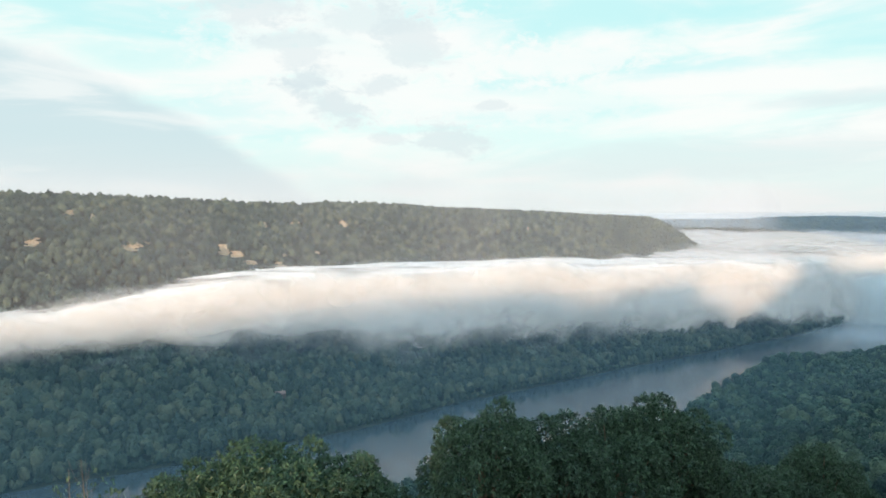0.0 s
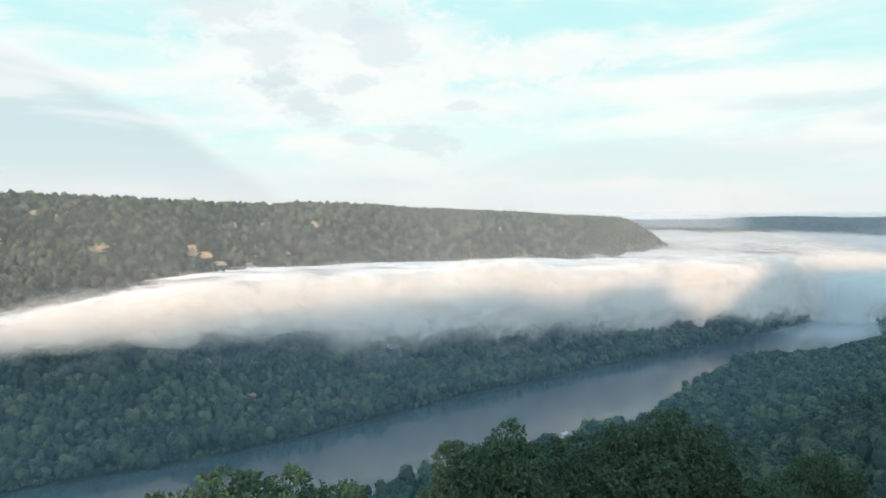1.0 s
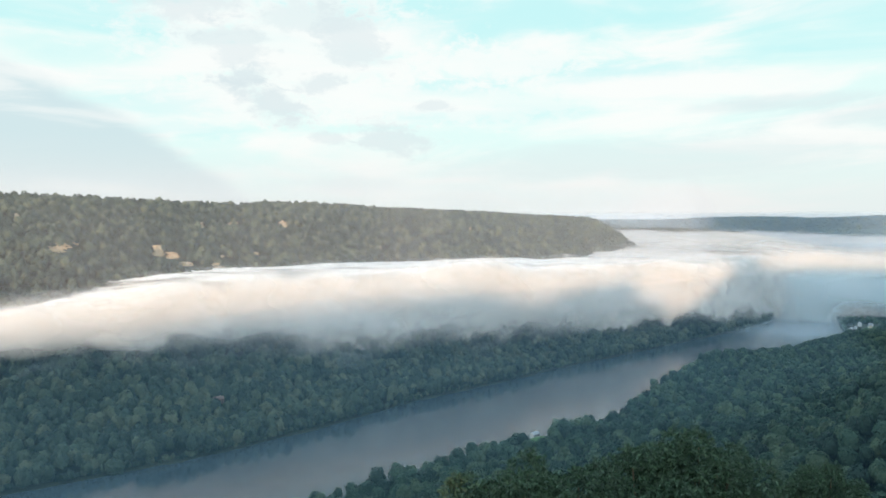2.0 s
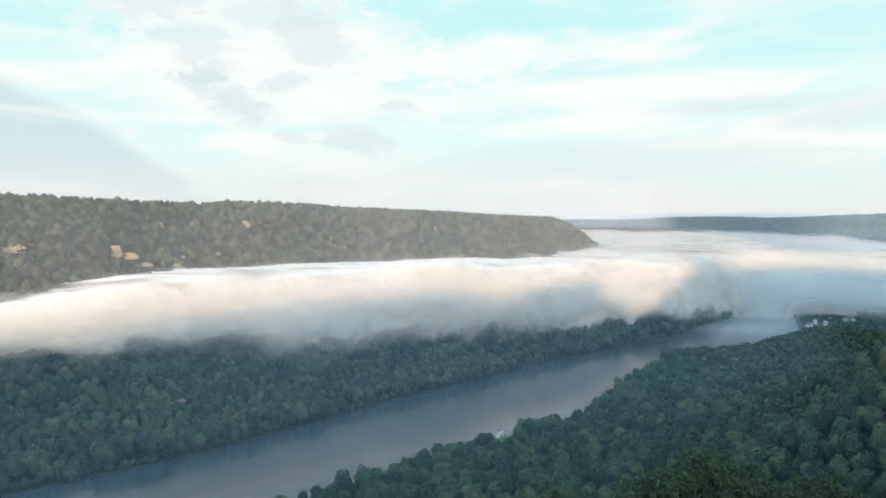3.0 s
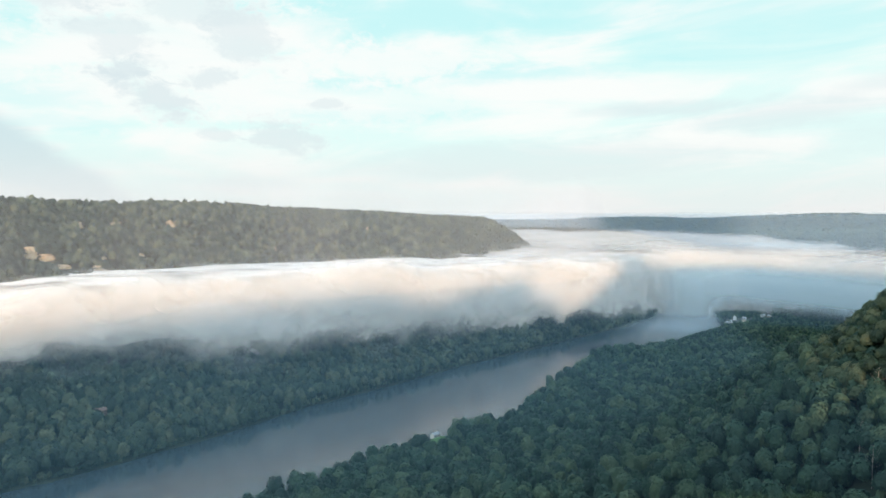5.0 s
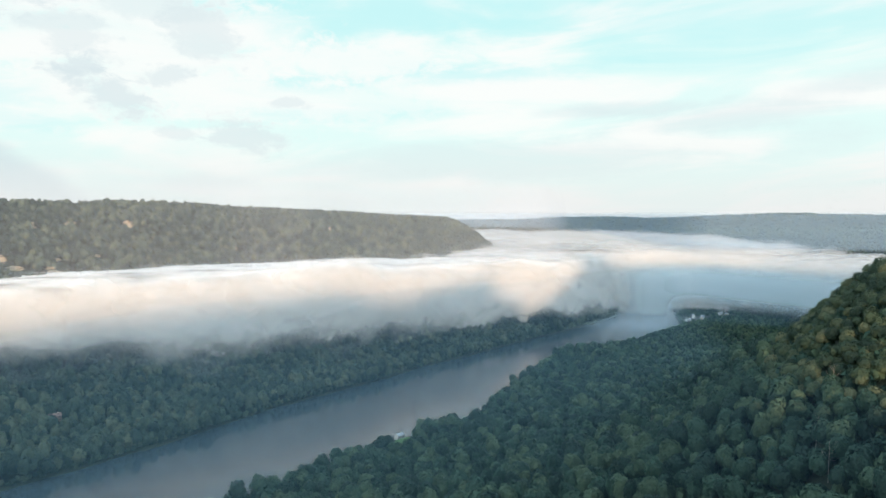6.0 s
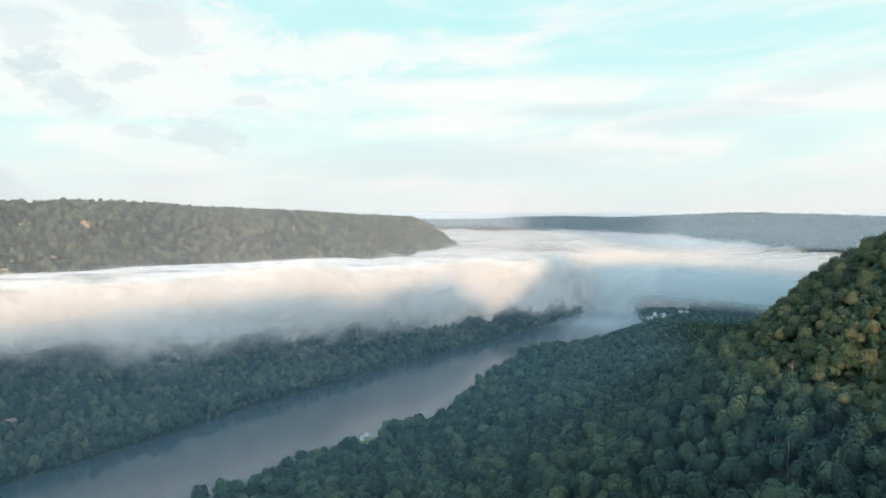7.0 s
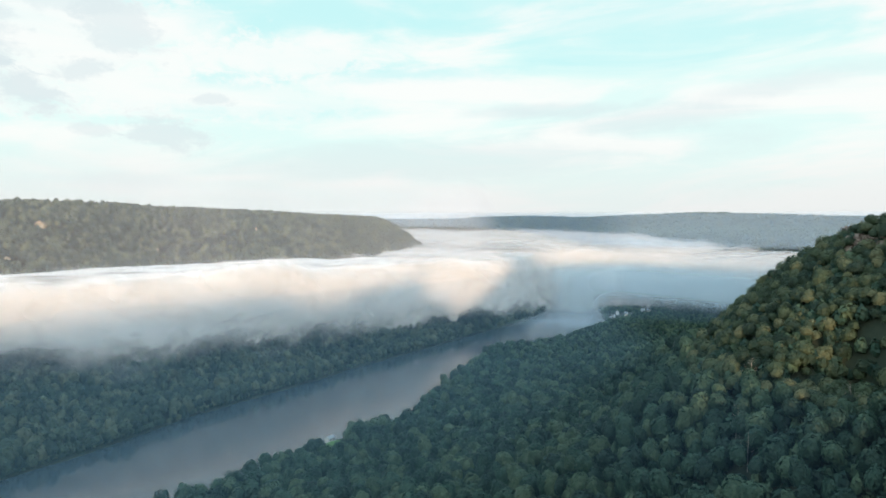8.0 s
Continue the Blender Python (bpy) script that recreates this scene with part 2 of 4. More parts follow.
def land(x, y):
    """Height of the ground."""
    a, s = to_as(x, y)
    wob = wave(x, y, 3, 260.0)
    # far side: slope, bluff and plateau, ending in a nose
    a_end = 1350 + 1.32 * np.maximum(s, 0)
    u = np.minimum(s - far_shore(a), (a_end - a) * 1.3) + 26 * wob * smooth(s, 60, 300)
    top = np.interp(a, [-800, -254, -77, 132, 355, 425, 560, 703, 1365, 2000], [296, 283, 277, 271, 265, 274, 270, 263, 239, 236])
    q = np.interp(u, [-40, 0, 4, 60, 200, 350, 480, 560, 640, 700, 1000], [-6, -0.6, 2.0, 8, 46, 112, 180, 232, 266, 280, 288])
    far = np.where(u > 60, 8 + (q - 8) * (top / 280.0), q)
    # near side: terrace, long slope, rim and plateau; a ravine beside the promontory, and beyond the spur a wide side valley with the village
    cove = np.interp(a, [-900, -515, -450, -431, -402, -300, -124, 0, 60, 130, 260, 420, 700, 1150, 1400, 1700, 2000], [45, -16, 14, 50, 125, 170, 120, 60, 60, 120, 300, 400, 480, 520, 480, 250, 100])
    un = near_shore(a) - s
    beyond = smooth(a, 200, 420)  # the flat floor of the side valley
    shift = cove * smooth(un, 200 - 150 * beyond, 520 - 60 * beyond)
    un = np.maximum(un - shift, np.where(beyond > 0, np.minimum(un, 30 + 0.1 * un), -1e4)) + 16 * wob * smooth(un, 60, 220) * (1 - 0.7 * smooth(un, 420, 520))
    near = np.interp(un, [-40, 0, 10, 60, 160, 270, 400, 450, 478, 492, 520, 620, 900, 3000], [-6, -1, 3, 8, 30, 60, 122, 172, 214, 226, 231, 246, 258, 262])
    near = near + 13 * smooth(-a, 570, 800) * smooth(near, 190, 235)  # the unseen rim farther back along the valley is raised to shape the shade
    near = np.where(near > 100, 100 + (near - 100) * (1 - 0.42 * smooth(a, 500, 900)), near)  # lower rim beyond the side valley
    near = near * (1 - 0.75 * smooth(a, 1120, 1280) * (1 - smooth(a, 1500, 1600)) * (1 - smooth(un, 110, 240)))  # the village's terrace
    # the rocky spur that comes down from the rim to the river
    cx = np.interp(y, SPUR_Y, SPUR_X) + 7 * wob
    cz = np.interp(y, SPUR_Y, SPUR_Z)
    near = np.maximum(near, cz - np.where(x < cx, 0.66 * (cx - x), 0.55 * (x - cx)))
    near = near + 78 * np.exp(-((x - 345) ** 2 + (y - 70) ** 2) / 95.0 ** 2)  # a knoll added on the plateau, out of view, to shade the spur's head
    # a side hollow cut in, largely unseen, to let the low sun reach the spur
    hx, hy = x - 350.0, y - 335.0
    back_way, side = -(SUN_S * hx + SUN_C * hy), SUN_C * hx - SUN_S * hy
    off = 2.3 * np.maximum(side - 17, 0) + np.maximum(-105 - side, 0)
    floor = 151 + 0.07 * np.maximum(back_way, 0) + off * 1.1 + np.maximum(40 - back_way, 0) * 1.4
    near = np.minimum(near, floor)
    # a low saddle cut in behind the promontory, unseen, to let the low sun through
    cb, cs = -(SUN_S * x + SUN_C * y), SUN_C * x - SUN_S * y
    near = np.minimum(near, 192 + np.maximum(np.abs(cs - 40) - 120, 0) * 0.4 + np.maximum(cs - 165, 0) * 1.5 + np.maximum(70 - cb - 2 * np.maximum(x - 30, 0), 0) * 0.9)
    z = np.maximum(far, near)
    # the plateau that closes the valley in the distance
    d = np.hypot(x, y)
    rolling = np.interp(np.degrees(np.arctan2(x, y)), [-10, 24, 27, 30, 33, 37, 42, 46, 60], [-6, -6, 0, 2, -5, 5, 20, 13, 10])
    back = (250 + rolling) * smooth(d + 300 * wave(x, y, 9, 1500.0, 2), 4150, 4650) + 5 * wave(x, y, 5, 900.0)
    z = np.where(d > 3500, np.maximum(z, back), z)
    return z + 2.0 * wob * smooth(z, 4, 30)


# ---------------------------------------------------------------- mesh tools
def mesh_from(name, verts, faces, mats, attrs=None, shade=False):
    """faces: an (n, 3) or (n, 4) array."""
    me = bpy.data.meshes.new(name)
    verts, faces = np.asarray(verts, np.float32), np.asarray(faces, np.int32)
    n, c = faces.shape
    me.vertices.add(len(verts))
    me.vertices.foreach_set("co", verts.ravel())
    me.loops.add(n * c)
    me.loops.foreach_set("vertex_index", faces.ravel())
    me.polygons.add(n)
    me.polygons.foreach_set("loop_start", np.arange(0, n * c, c, dtype=np.int32))
    me.polygons.foreach_set("use_smooth", np.full(n, shade))
    for key, vals in (attrs or {}).items():
        me.attributes.new(key, "FLOAT", "POINT").data.foreach_set("value", np.asarray(vals, np.float32))
    for mt in mats if isinstance(mats, (list, tuple)) else [mats]:
        me.materials.append(mt)
    me.update(calc_edges=True)
    return me


def grid_mesh(name, X, Y, Z, mat, attrs=None, shade=True):
    nu, nv = X.shape
    idx = np.arange(nu * nv).reshape(nu, nv)
    f = np.stack([idx[:-1, :-1], idx[1:, :-1], idx[1:, 1:], idx[:-1, 1:]], -1).reshape(-1, 4)
    return mesh_from(name, np.stack([X, Y, Z], -1).reshape(-1, 3), f, mat, {k: v.ravel() for k, v in (attrs or {}).items()}, shade)


# ---------------------------------------------------------------- ground and river
gx = np.concatenate([np.linspace(-4800, -900, 40)[:-1], np.linspace(-900, 1700, 175)[:-1], np.linspace(1700, 4800, 60)])
gy = np.concatenate([np.linspace(-3000, -200, 30)[:-1], np.linspace(-200, 2500, 181)[:-1], np.linspace(2500, 4900, 60)])
GX, GY = np.meshgrid(gx, gy, indexing="ij")
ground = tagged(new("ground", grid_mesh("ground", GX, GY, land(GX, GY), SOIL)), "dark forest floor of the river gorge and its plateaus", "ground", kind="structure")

wx, wy = np.meshgrid(np.linspace(-1500, 4500, 61), np.linspace(-200, 4800, 51), indexing="ij")
river = tagged(new("water", grid_mesh("water", wx, wy, 0 * wx, WATER)), "calm grey-blue river bending through the wooded gorge", "river", kind="structure")


# ---------------------------------------------------------------- woodland
def crown_form(rng, clumps, leaf):
    """A unit crown: a core and many small leaf clumps lying on an uneven, many-lobed dome. Returns vertices and triangles."""
    phi = (1 + 5 ** 0.5) / 2
    ico = np.array([(-1, phi, 0), (1, phi, 0), (-1, -phi, 0), (1, -phi, 0), (0, -1, phi), (0, 1, phi), (0, -1, -phi), (0, 1, -phi), (phi, 0, -1), (phi, 0, 1), (-phi, 0, -1), (-phi, 0, 1)]) / 1.902
    tri = np.array([(0, 11, 5), (0, 5, 1), (0, 1, 7), (0, 7, 10), (0, 10, 11), (1, 5, 9), (5, 11, 4), (11, 10, 2), (10, 7, 6), (7, 1, 8), (3, 9, 4), (3, 4, 2), (3, 2, 6), (3, 6, 8), (3, 8, 9), (4, 9, 5), (2, 4, 11), (6, 2, 10), (8, 6, 7), (9, 8, 1)])
    k = np.arange(14) + 0.5
    lz = 1 - k / 14 * 1.25
    lt = k * 2.399963 + rng.uniform(0, 6.28)
    lr = np.sqrt(1 - lz * lz)
    lobes = np.stack([lr * np.cos(lt), lr * np.sin(lt), lz], -1) + rng.normal(scale=0.2, size=(14, 3))
    lobes /= np.linalg.norm(lobes, axis=1)[:, None]
    swell = rng.uniform(0.08, 0.34, 14)

    def radius(d):
        return 0.74 + np.max(np.clip((d @ lobes.T - 0.72) / 0.28, 0, 1) ** 0.8 * swell, axis=1)

    core = ico * (radius(ico) * 0.86)[:, None] * (1, 1, 0.95)
    i = np.arange(clumps) + 0.5
    z = 1 - i / clumps * 1.45
    t = i * 2.399963 + rng.uniform(0, 6.28)
    r = np.sqrt(1 - z * z)
    d = np.stack([r * np.cos(t), r * np.sin(t), z], -1)
    d += rng.normal(scale=0.5 / clumps ** 0.5, size=d.shape)
    d /= np.linalg.norm(d, axis=1)[:, None]
    c = d * (radius(d) * rng.uniform(0.90, 1.06, clumps))[:, None]
    nrm = d + (0, 0, 0.15) + rng.normal(scale=0.24, size=d.shape)
    nrm += 0.7 * (d - lobes[np.argmax(d @ lobes.T, axis=1)])  # each lobe is rounded by itself
    nrm /= np.linalg.norm(nrm, axis=1)[:, None]
    e1 = np.cross(nrm, rng.normal(size=d.shape))
    e1 /= np.linalg.norm(e1, axis=1)[:, None]
    e2 = np.cross(nrm, e1)
    size = leaf * rng.uniform(0.7, 1.3, clumps)
    v = []
    for ang in (0.0, 2.1, 4.2):
        an = ang + rng.uniform(-0.4, 0.4, clumps)
        v.append(c + (e1 * np.cos(an)[:, None] + e2 * np.sin(an)[:, None]) * (size * rng.uniform(0.75, 1.2, clumps))[:, None])
    v = np.stack(v, 1).reshape(-1, 3)
    return np.concatenate([core, v]), np.concatenate([tri, 12 + np.arange(clumps * 3).reshape(-1, 3)])


def woods(name, x, y, radius, lift, clumps, leaf, mat, label, seed, forms=10, tall=1.38):
    """Many trees as one object: crowns of leaf clumps."""
    rng = np.random.default_rng(seed)
    n = len(x)
    z = land(x, y) + lift * rng.uniform(0.5, 1.42, n)
    radius = radius * rng.uniform(0.66, 1.25, n)
    turn, tint, which = rng.uniform(0, 6.28, n), rng.uniform(0, 1, n) ** 1.4, rng.integers(0, forms, n)
    V, F, T, at = [], [], [], 0
    for k in range(forms):
        v, f = crown_form(rng, clumps, leaf)
        p = np.flatnonzero(which == k)
        if not len(p):
            continue
        c, s = np.cos(turn[p])[:, None], np.sin(turn[p])[:, None]
        r = radius[p][:, None]
        hi = rng.uniform(tall * 0.85, tall * 1.2, len(p))[:, None]
        wide, lean = rng.uniform(0.8, 1.22, (len(p), 2)), rng.uniform(-0.22, 0.22, (len(p), 2))
        lx, ly = v[None, :, 0] * wide[:, :1] + lean[:, :1] * v[None, :, 2], v[None, :, 1] * wide[:, 1:] + lean[:, 1:] * v[None, :, 2]
        vv = np.stack([x[p][:, None] + r * (c * lx - s * ly), y[p][:, None] + r * (s * lx + c * ly), z[p][:, None] + r * hi * v[None, :, 2]], -1)
        V.append(vv.reshape(-1, 3))
        F.append((f[None] + (at + np.arange(len(p)) * len(v))[:, None, None]).reshape(-1, 3))
        T.append(np.repeat(tint[p], len(v)))
        at += len(p) * len(v)
    me = mesh_from(name, np.concatenate(V), np.concatenate(F), mat, {"tint": np.concatenate(T)})
    return tagged(new(name, me), label, "forest", kind="stuff")


def scatter(rng, a0, a1, s0, s1, gap):
    """Jittered places in river coordinates."""
    A, S = np.meshgrid(np.arange(a0, a1, gap), np.arange(s0, s1, gap * 0.92), indexing="ij")
    A = A + (np.arange(A.shape[1]) % 2)[None] * gap * 0.5 + rng.uniform(-0.36, 0.36, A.shape) * gap
    S = S + rng.uniform(-0.36, 0.36, S.shape) * gap
    return A.ravel(), S.ravel()


def in_view(x, y, lo=-36.0, hi=60.0):
    t = np.degrees(np.arctan2(x + 4, y + 10))
    return (t > lo) & (t < hi)


def leaf_cloud(rng, count, lobes, size, slim=0.5, droop=0.25, fan=1):
    """A unit crown of separate leaves (four-sided) on many rounded boughs; fan: leaves to a spray."""
    i = np.arange(lobes) + 0.5
    z = 1 - i / lobes * 1.35
    t = i * 2.399963 + rng.uniform(0, 6.28)
    r = np.sqrt(np.clip(1 - z * z, 0, 1))
    mid = np.stack([r * np.cos(t), r * np.sin(t), z * 0.9], -1) * rng.uniform(0.48, 0.82, lobes)[:, None]
    rad = rng.uniform(0.20, 0.40, lobes) * (10.0 / lobes) ** 0.30
    n = count // fan
    which = rng.choice(lobes, n, p=rad ** 2 / np.sum(rad ** 2))
    d = rng.normal(size=(n, 3)) + 0.55 * mid[which] + (0, 0, 0.25)
    d /= np.linalg.norm(d, axis=1)[:, None]
    c = mid[which] + d * (rad[which] * rng.uniform(0.5, 1.12, n) ** 0.6)[:, None]
    c, d = np.repeat(c, fan, 0), np.repeat(d, fan, 0)
    count = n * fan
    spread = 0.55 if fan == 1 else 0.75
    out = d * 0.8 + rng.normal(scale=spread, size=(count, 3)) - (0, 0, droop)
    out /= np.linalg.norm(out, axis=1)[:, None]
    if fan > 1:
        c = c + out * size * 0.45
    side = np.cross(out, d + rng.normal(scale=0.5, size=(count, 3)))
    side /= np.linalg.norm(side, axis=1)[:, None] + 1e-6
    ln = size * rng.uniform(0.6, 1.35, count)[:, None]
    wd = ln * slim * rng.uniform(0.7, 1.2, count)[:, None]
    v = np.stack([c - out * ln * 0.5, c + side * wd * 0.5 + out * ln * 0.05, c + out * ln * 0.5 - (0, 0, 0.12 * size), c - side * wd * 0.5 + out * ln * 0.05], 1).reshape(-1, 3)
    return v, np.arange(count * 4).reshape(-1, 4), mid


def tube(path, radii, sides=6):
    """A tapered tube along a path of points."""
    V, F = [], []
    path = [Vector(p) for p in path]
    for i, p in enumerate(path):
        way = (path[min(i + 1, len(path) - 1)] - path[max(i - 1, 0)]).normalized()
        u = way.orthogonal().normalized()
        w2 = way.cross(u)
        for k in range(sides):
            an = 6.28318 * k / sides
            V.append(p + (u * math.cos(an) + w2 * math.sin(an)) * radii[i])
    for i in range(len(path) - 1):
        for k in range(sides):
            q = (k + 1) % sides
            F.append((i * sides + k, i * sides + q, (i + 1) * sides + q, (i + 1) * sides + k))
    return V, F


def make_tree(seed, high, radius, leaves, size, lobes, leaf_mat, label, slim=0.5, fan=1, deep=1.0, hue=None):
    """One tree: a trunk with limbs, and a crown. Stands at the origin."""
    rng = np.random.default_rng(seed)
    root = new("tree")
    crown_mid = high - radius * 1.17
    if fan > 1:
        v, f, mids = leaf_cloud(rng, leaves, lobes, size / radius, slim, 0.25, fan)
    else:
        v, f = crown_form(rng, leaves, size / radius)
        mids = v[:12] * 0.8
        lobes = 12
    v = v * (radius, radius, radius * 1.1) + (0, 0, crown_mid)
    tint = np.repeat(rng.uniform(0.0, 1.0) if hue is None else hue, len(v))
    crown = new("crown", mesh_from("crown", v, f, leaf_mat, {"tint": tint}))
    crown.parent = root
    V, F = [], []

    def add(path, radii, sides=6):
        a, b = tube(path, radii, sides)
        F.extend([tuple(i + len(V) for i in q) for q in b])
        V.extend(a)

    thick = 0.016 * high + 0.06
    sway = rng.uniform(-0.4, 0.4, (3, 2))
    spine = [(0, 0, -deep), (sway[0, 0] * 0.5, sway[0, 1] * 0.5, crown_mid * 0.5), (sway[1, 0], sway[1, 1], crown_mid), (sway[2, 0], sway[2, 1], high - radius * 0.9)]
    add(spine, [thick * 1.25, thick, thick * 0.7, thick * 0.2], 8)
    for m in mids[:: max(1, lobes // 10)]:
        tip = Vector((m[0] * radius, m[1] * radius, m[2] * radius * 1.1 + crown_mid))
        root_at = Vector((0, 0, crown_mid * 0.55 + max(0.0, tip.z - crown_mid) * 0.4))
        bend = (root_at + tip) / 2 + Vector((0, 0, 0.08 * radius))
        add([root_at, bend, tip], [thick * 0.45, thick * 0.28, thick * 0.08], 5)
    trunk = new("trunk", mesh_from("trunk", [tuple(p) for p in V], F, BARK, shade=True))
    trunk.parent = root
    return tagged(root, label, "tree")


# the fog bank's course: a, s, foot and top (used for the fog, and to leave out the trees buried in it)
FOG_A = (-700, -322, -165, -50, 74, 221, 330, 440, 609, 816, 990, 1111, 1220, 1330, 1440, 1530)
FOG_S = (372, 334, 296, 243, 238, 196, 184, 136, 130, 84, 24, -26, -18, 10, 0, -90)
FOG_FOOT = (112, 104, 95, 74, 68, 32, 22, 8, 10, 10, 2, -8, -14, -22, -30, -30)
FOG_TOP = (118, 124, 154, 163, 166, 165, 163, 160, 156, 156, 154, 152, 150, 150, 152, 154)
FOG_TURN = ((1590, -190, -10, 140), (1590, -300, 24, 132), (1550, -400, 40, 128), (1460, -500, 50, 126), (1340, -620, 58, 126), (1240, -800, 80, 128), (1190, -1000, 80, 130))  # where it crosses the valley


def fog_line(q):
    """The fog's front in plan, q from 0 to 1: along the far slope, then across the valley. Gives a, s, foot height, top height."""
    line = np.array(list(zip(FOG_A, FOG_S, FOG_FOOT, FOG_TOP)) + list(FOG_TURN), float).T
    run = np.concatenate([[0], np.cumsum(np.hypot(np.diff(line[0]), np.diff(line[1])))])
    return [np.interp(q, run / run[-1], v) for v in line]


# open places in the woods: x, y, radius
CLEAR = [(189, 810, 18), (188, 796, 18), (185, 782, 16), (182, 768, 13), (178, 754, 10), (-181, 914, 11)]
HOMES = ((1373, -246, 4.0, 10, 7, 20, 0), (1392, -264, 4.0, 8, 6, 75, 1), (1440, -294, 5.0, 9, 7, 10, 1), (1462, -307, 5.0, 8, 6, 60, 2), (1478, -290, 4.0, 9, 6, -15, 0), (1322, -250, 3.5, 12, 5, 5, 1), (1298, -247, 3.0, 14, 5, 3, 0), (1350, -272, 4.5, 8, 6, 40, 2))
CLEAR += [(*to_xy(h[0] - q, h[1] - 0.6 * q), 18) for h in HOMES for q in (0, 18)]
DEAD = ((299, 419, 23), (353, 561, 22), (274, 301, 19), (261, 280, 20), (310, 327, 17), (230, 527, 22), (308, 262, 17))  # bare trees: x, y, height
CLEAR += [(x, y, 5.5) for x, y, _ in DEAD]
# rock faces: a, s, width, height
BLUFFS = ((-229, 528, 24, 12), (-150, 630, 26, 12), (-124, 612, 13, 10), (-93, 498, 38, 14), (62, 494, 20, 20), (84, 484, 24, 12), (187, 583, 17, 11), (176, 488, 15, 14), (261, 599, 32, 11), (159, 456, 44, 12), (375, 585, 28, 13), (249, 489, 12, 9), (800, 527, 18, 12), (881, 516, 20, 12), (1439, 409, 44, 15), (1410, 420, 20, 9), (556, 490, 14, 8), (96, 462, 30, 7), (-60, 520, 10, 8))
SPUR_ROCKS = ((60, -722, 30, 9), (86, -716, 16, 10), (40, -738, 22, 8), (112, -668, 13, 12))
for ca, cs, cw, ch in BLUFFS:
    CLEAR += [(*to_xy(ca + o, cs - q), 6 + ch * 0.3) for o in np.arange(-cw / 2 + 3, cw / 2, 7.0) for q in (7, 17)]
for ca, cs, cw, ch in SPUR_ROCKS:
    CLEAR += [(*to_xy(ca - 6, cs + 2), cw * 0.36)]


def wooded(x, y):
    keep = np.ones(len(x), bool)
    for cx, cy, r in CLEAR:
        keep &= (x - cx) ** 2 + (y - cy) ** 2 > r * r
    return keep


rng = np.random.default_rng(11)
# far slope and plateau
a, s = scatter(rng, -620, 2150, -90, 760, 10.8)
x, y = to_xy(a, s)
z = land(x, y)
ok = in_view(x, y) & (z > 0.5) & (s > far_shore(a) + 2) & wooded(x, y)
ok &= ~((s > np.interp(a, FOG_A, FOG_S) + 55) & (z + 16 < np.interp(a, FOG_A, FOG_TOP) - 14))  # buried in fog
ok &= (s < 740)
x, y, s = x[ok], y[ok], s[ok]
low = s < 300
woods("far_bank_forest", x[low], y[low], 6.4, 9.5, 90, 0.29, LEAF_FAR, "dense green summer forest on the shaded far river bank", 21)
woods("far_ridge_forest", x[~low], y[~low], 6.2, 8.5, 52, 0.37, LEAF_RIDGE_LIT, "green forest covering the long ridge, in paler sunlit leaf colours", 22)
# near slope: single trees close by, joined woodland farther off
a, s = scatter(rng, -520, 1700, -900, -150, 11.6)
a2, s2 = scatter(rng, -150, 330, -900, -560, 7.0)  # closer and smaller trees on the steep spur


def spur_side(x, y):
    return (land(x, y) > 148) & (y > 240) & (np.interp(y, SPUR_Y, SPUR_X) - x < 150) & (x < 620)


k1, k2 = ~spur_side(*to_xy(a, s)), spur_side(*to_xy(a2, s2))
a, s = np.concatenate([a[k1], a2[k2]]), np.concatenate([s[k1], s2[k2]])
x, y = to_xy(a, s)
z = land(x, y)
d = np.hypot(x, y)
ok = in_view(x, y, -20, 60) & (z > np.where(a > 900, 0.7, 2.5)) & (s < near_shore(a) - 5) & (d > 130) & wooded(x, y) & (a < 1620)
x, y, d, z = x[ok], y[ok], d[ok], z[ok]
on_spur = spur_side(x, y)
single = np.argsort(d + 9999 * on_spur)[:290]
grown = [make_tree(300 + i, 15.0 + 0.5 * i, 4.5 + 0.13 * i, 1300, 0.50, 12, LEAF_MID, "broad green broadleaf tree in full leaf on the gorge slope, or unseen as shade for the rim", hue=(0.1, 0.75, 0.3, 0.5, 0.05, 0.95, 0.4, 0.6, 0.2)[i]) for i in range(9)]
for t in grown:
    tagged(t, group="trees on the near slope")
rng2 = np.random.default_rng(77)
for i, k in enumerate(single):
    m = pose(x[k], y[k], float(land(x[k:k + 1], y[k:k + 1])[0]), 0, 0, rng2.uniform(0, 360)) @ Matrix.Scale(rng2.uniform(0.85, 1.15), 4)
    if i < 9:
        grown[i].matrix_basis = m
    else:
        copy_thing(grown[int(rng2.integers(0, 9))], m)
rest = np.ones(len(d), bool)
rest[single] = False
p = rest & on_spur
woods("spur_forest", x[p], y[p], 4.3, 7.0, 280, 0.145, LEAF_SUNLIT, "tan-green trees on the steep rocky spur, coloured as sunlit", 32, tall=1.05)
rest &= ~on_spur
for lo, hi, clumps, leaf, nm, lb in ((0, 620, 400, 0.14, "near_slope_forest", "dark green mixed forest on the near gorge slope"), (620, 860, 200, 0.2, "mid_slope_forest", "dark green mixed forest below the rocky spur"), (860, 9999, 90, 0.29, "near_bank_forest", "dark green forest along the near river bank")):
    p = rest & (d > lo) & (d <= hi)
    woods(nm, x[p], y[p], np.where(d[p] < 450, 5.2, np.where(d[p] < 1380, 6.3, 4.3)), np.where(d[p] < 1380, 10.0, 4.0), clumps, leaf, LEAF_MID, lb, 31)
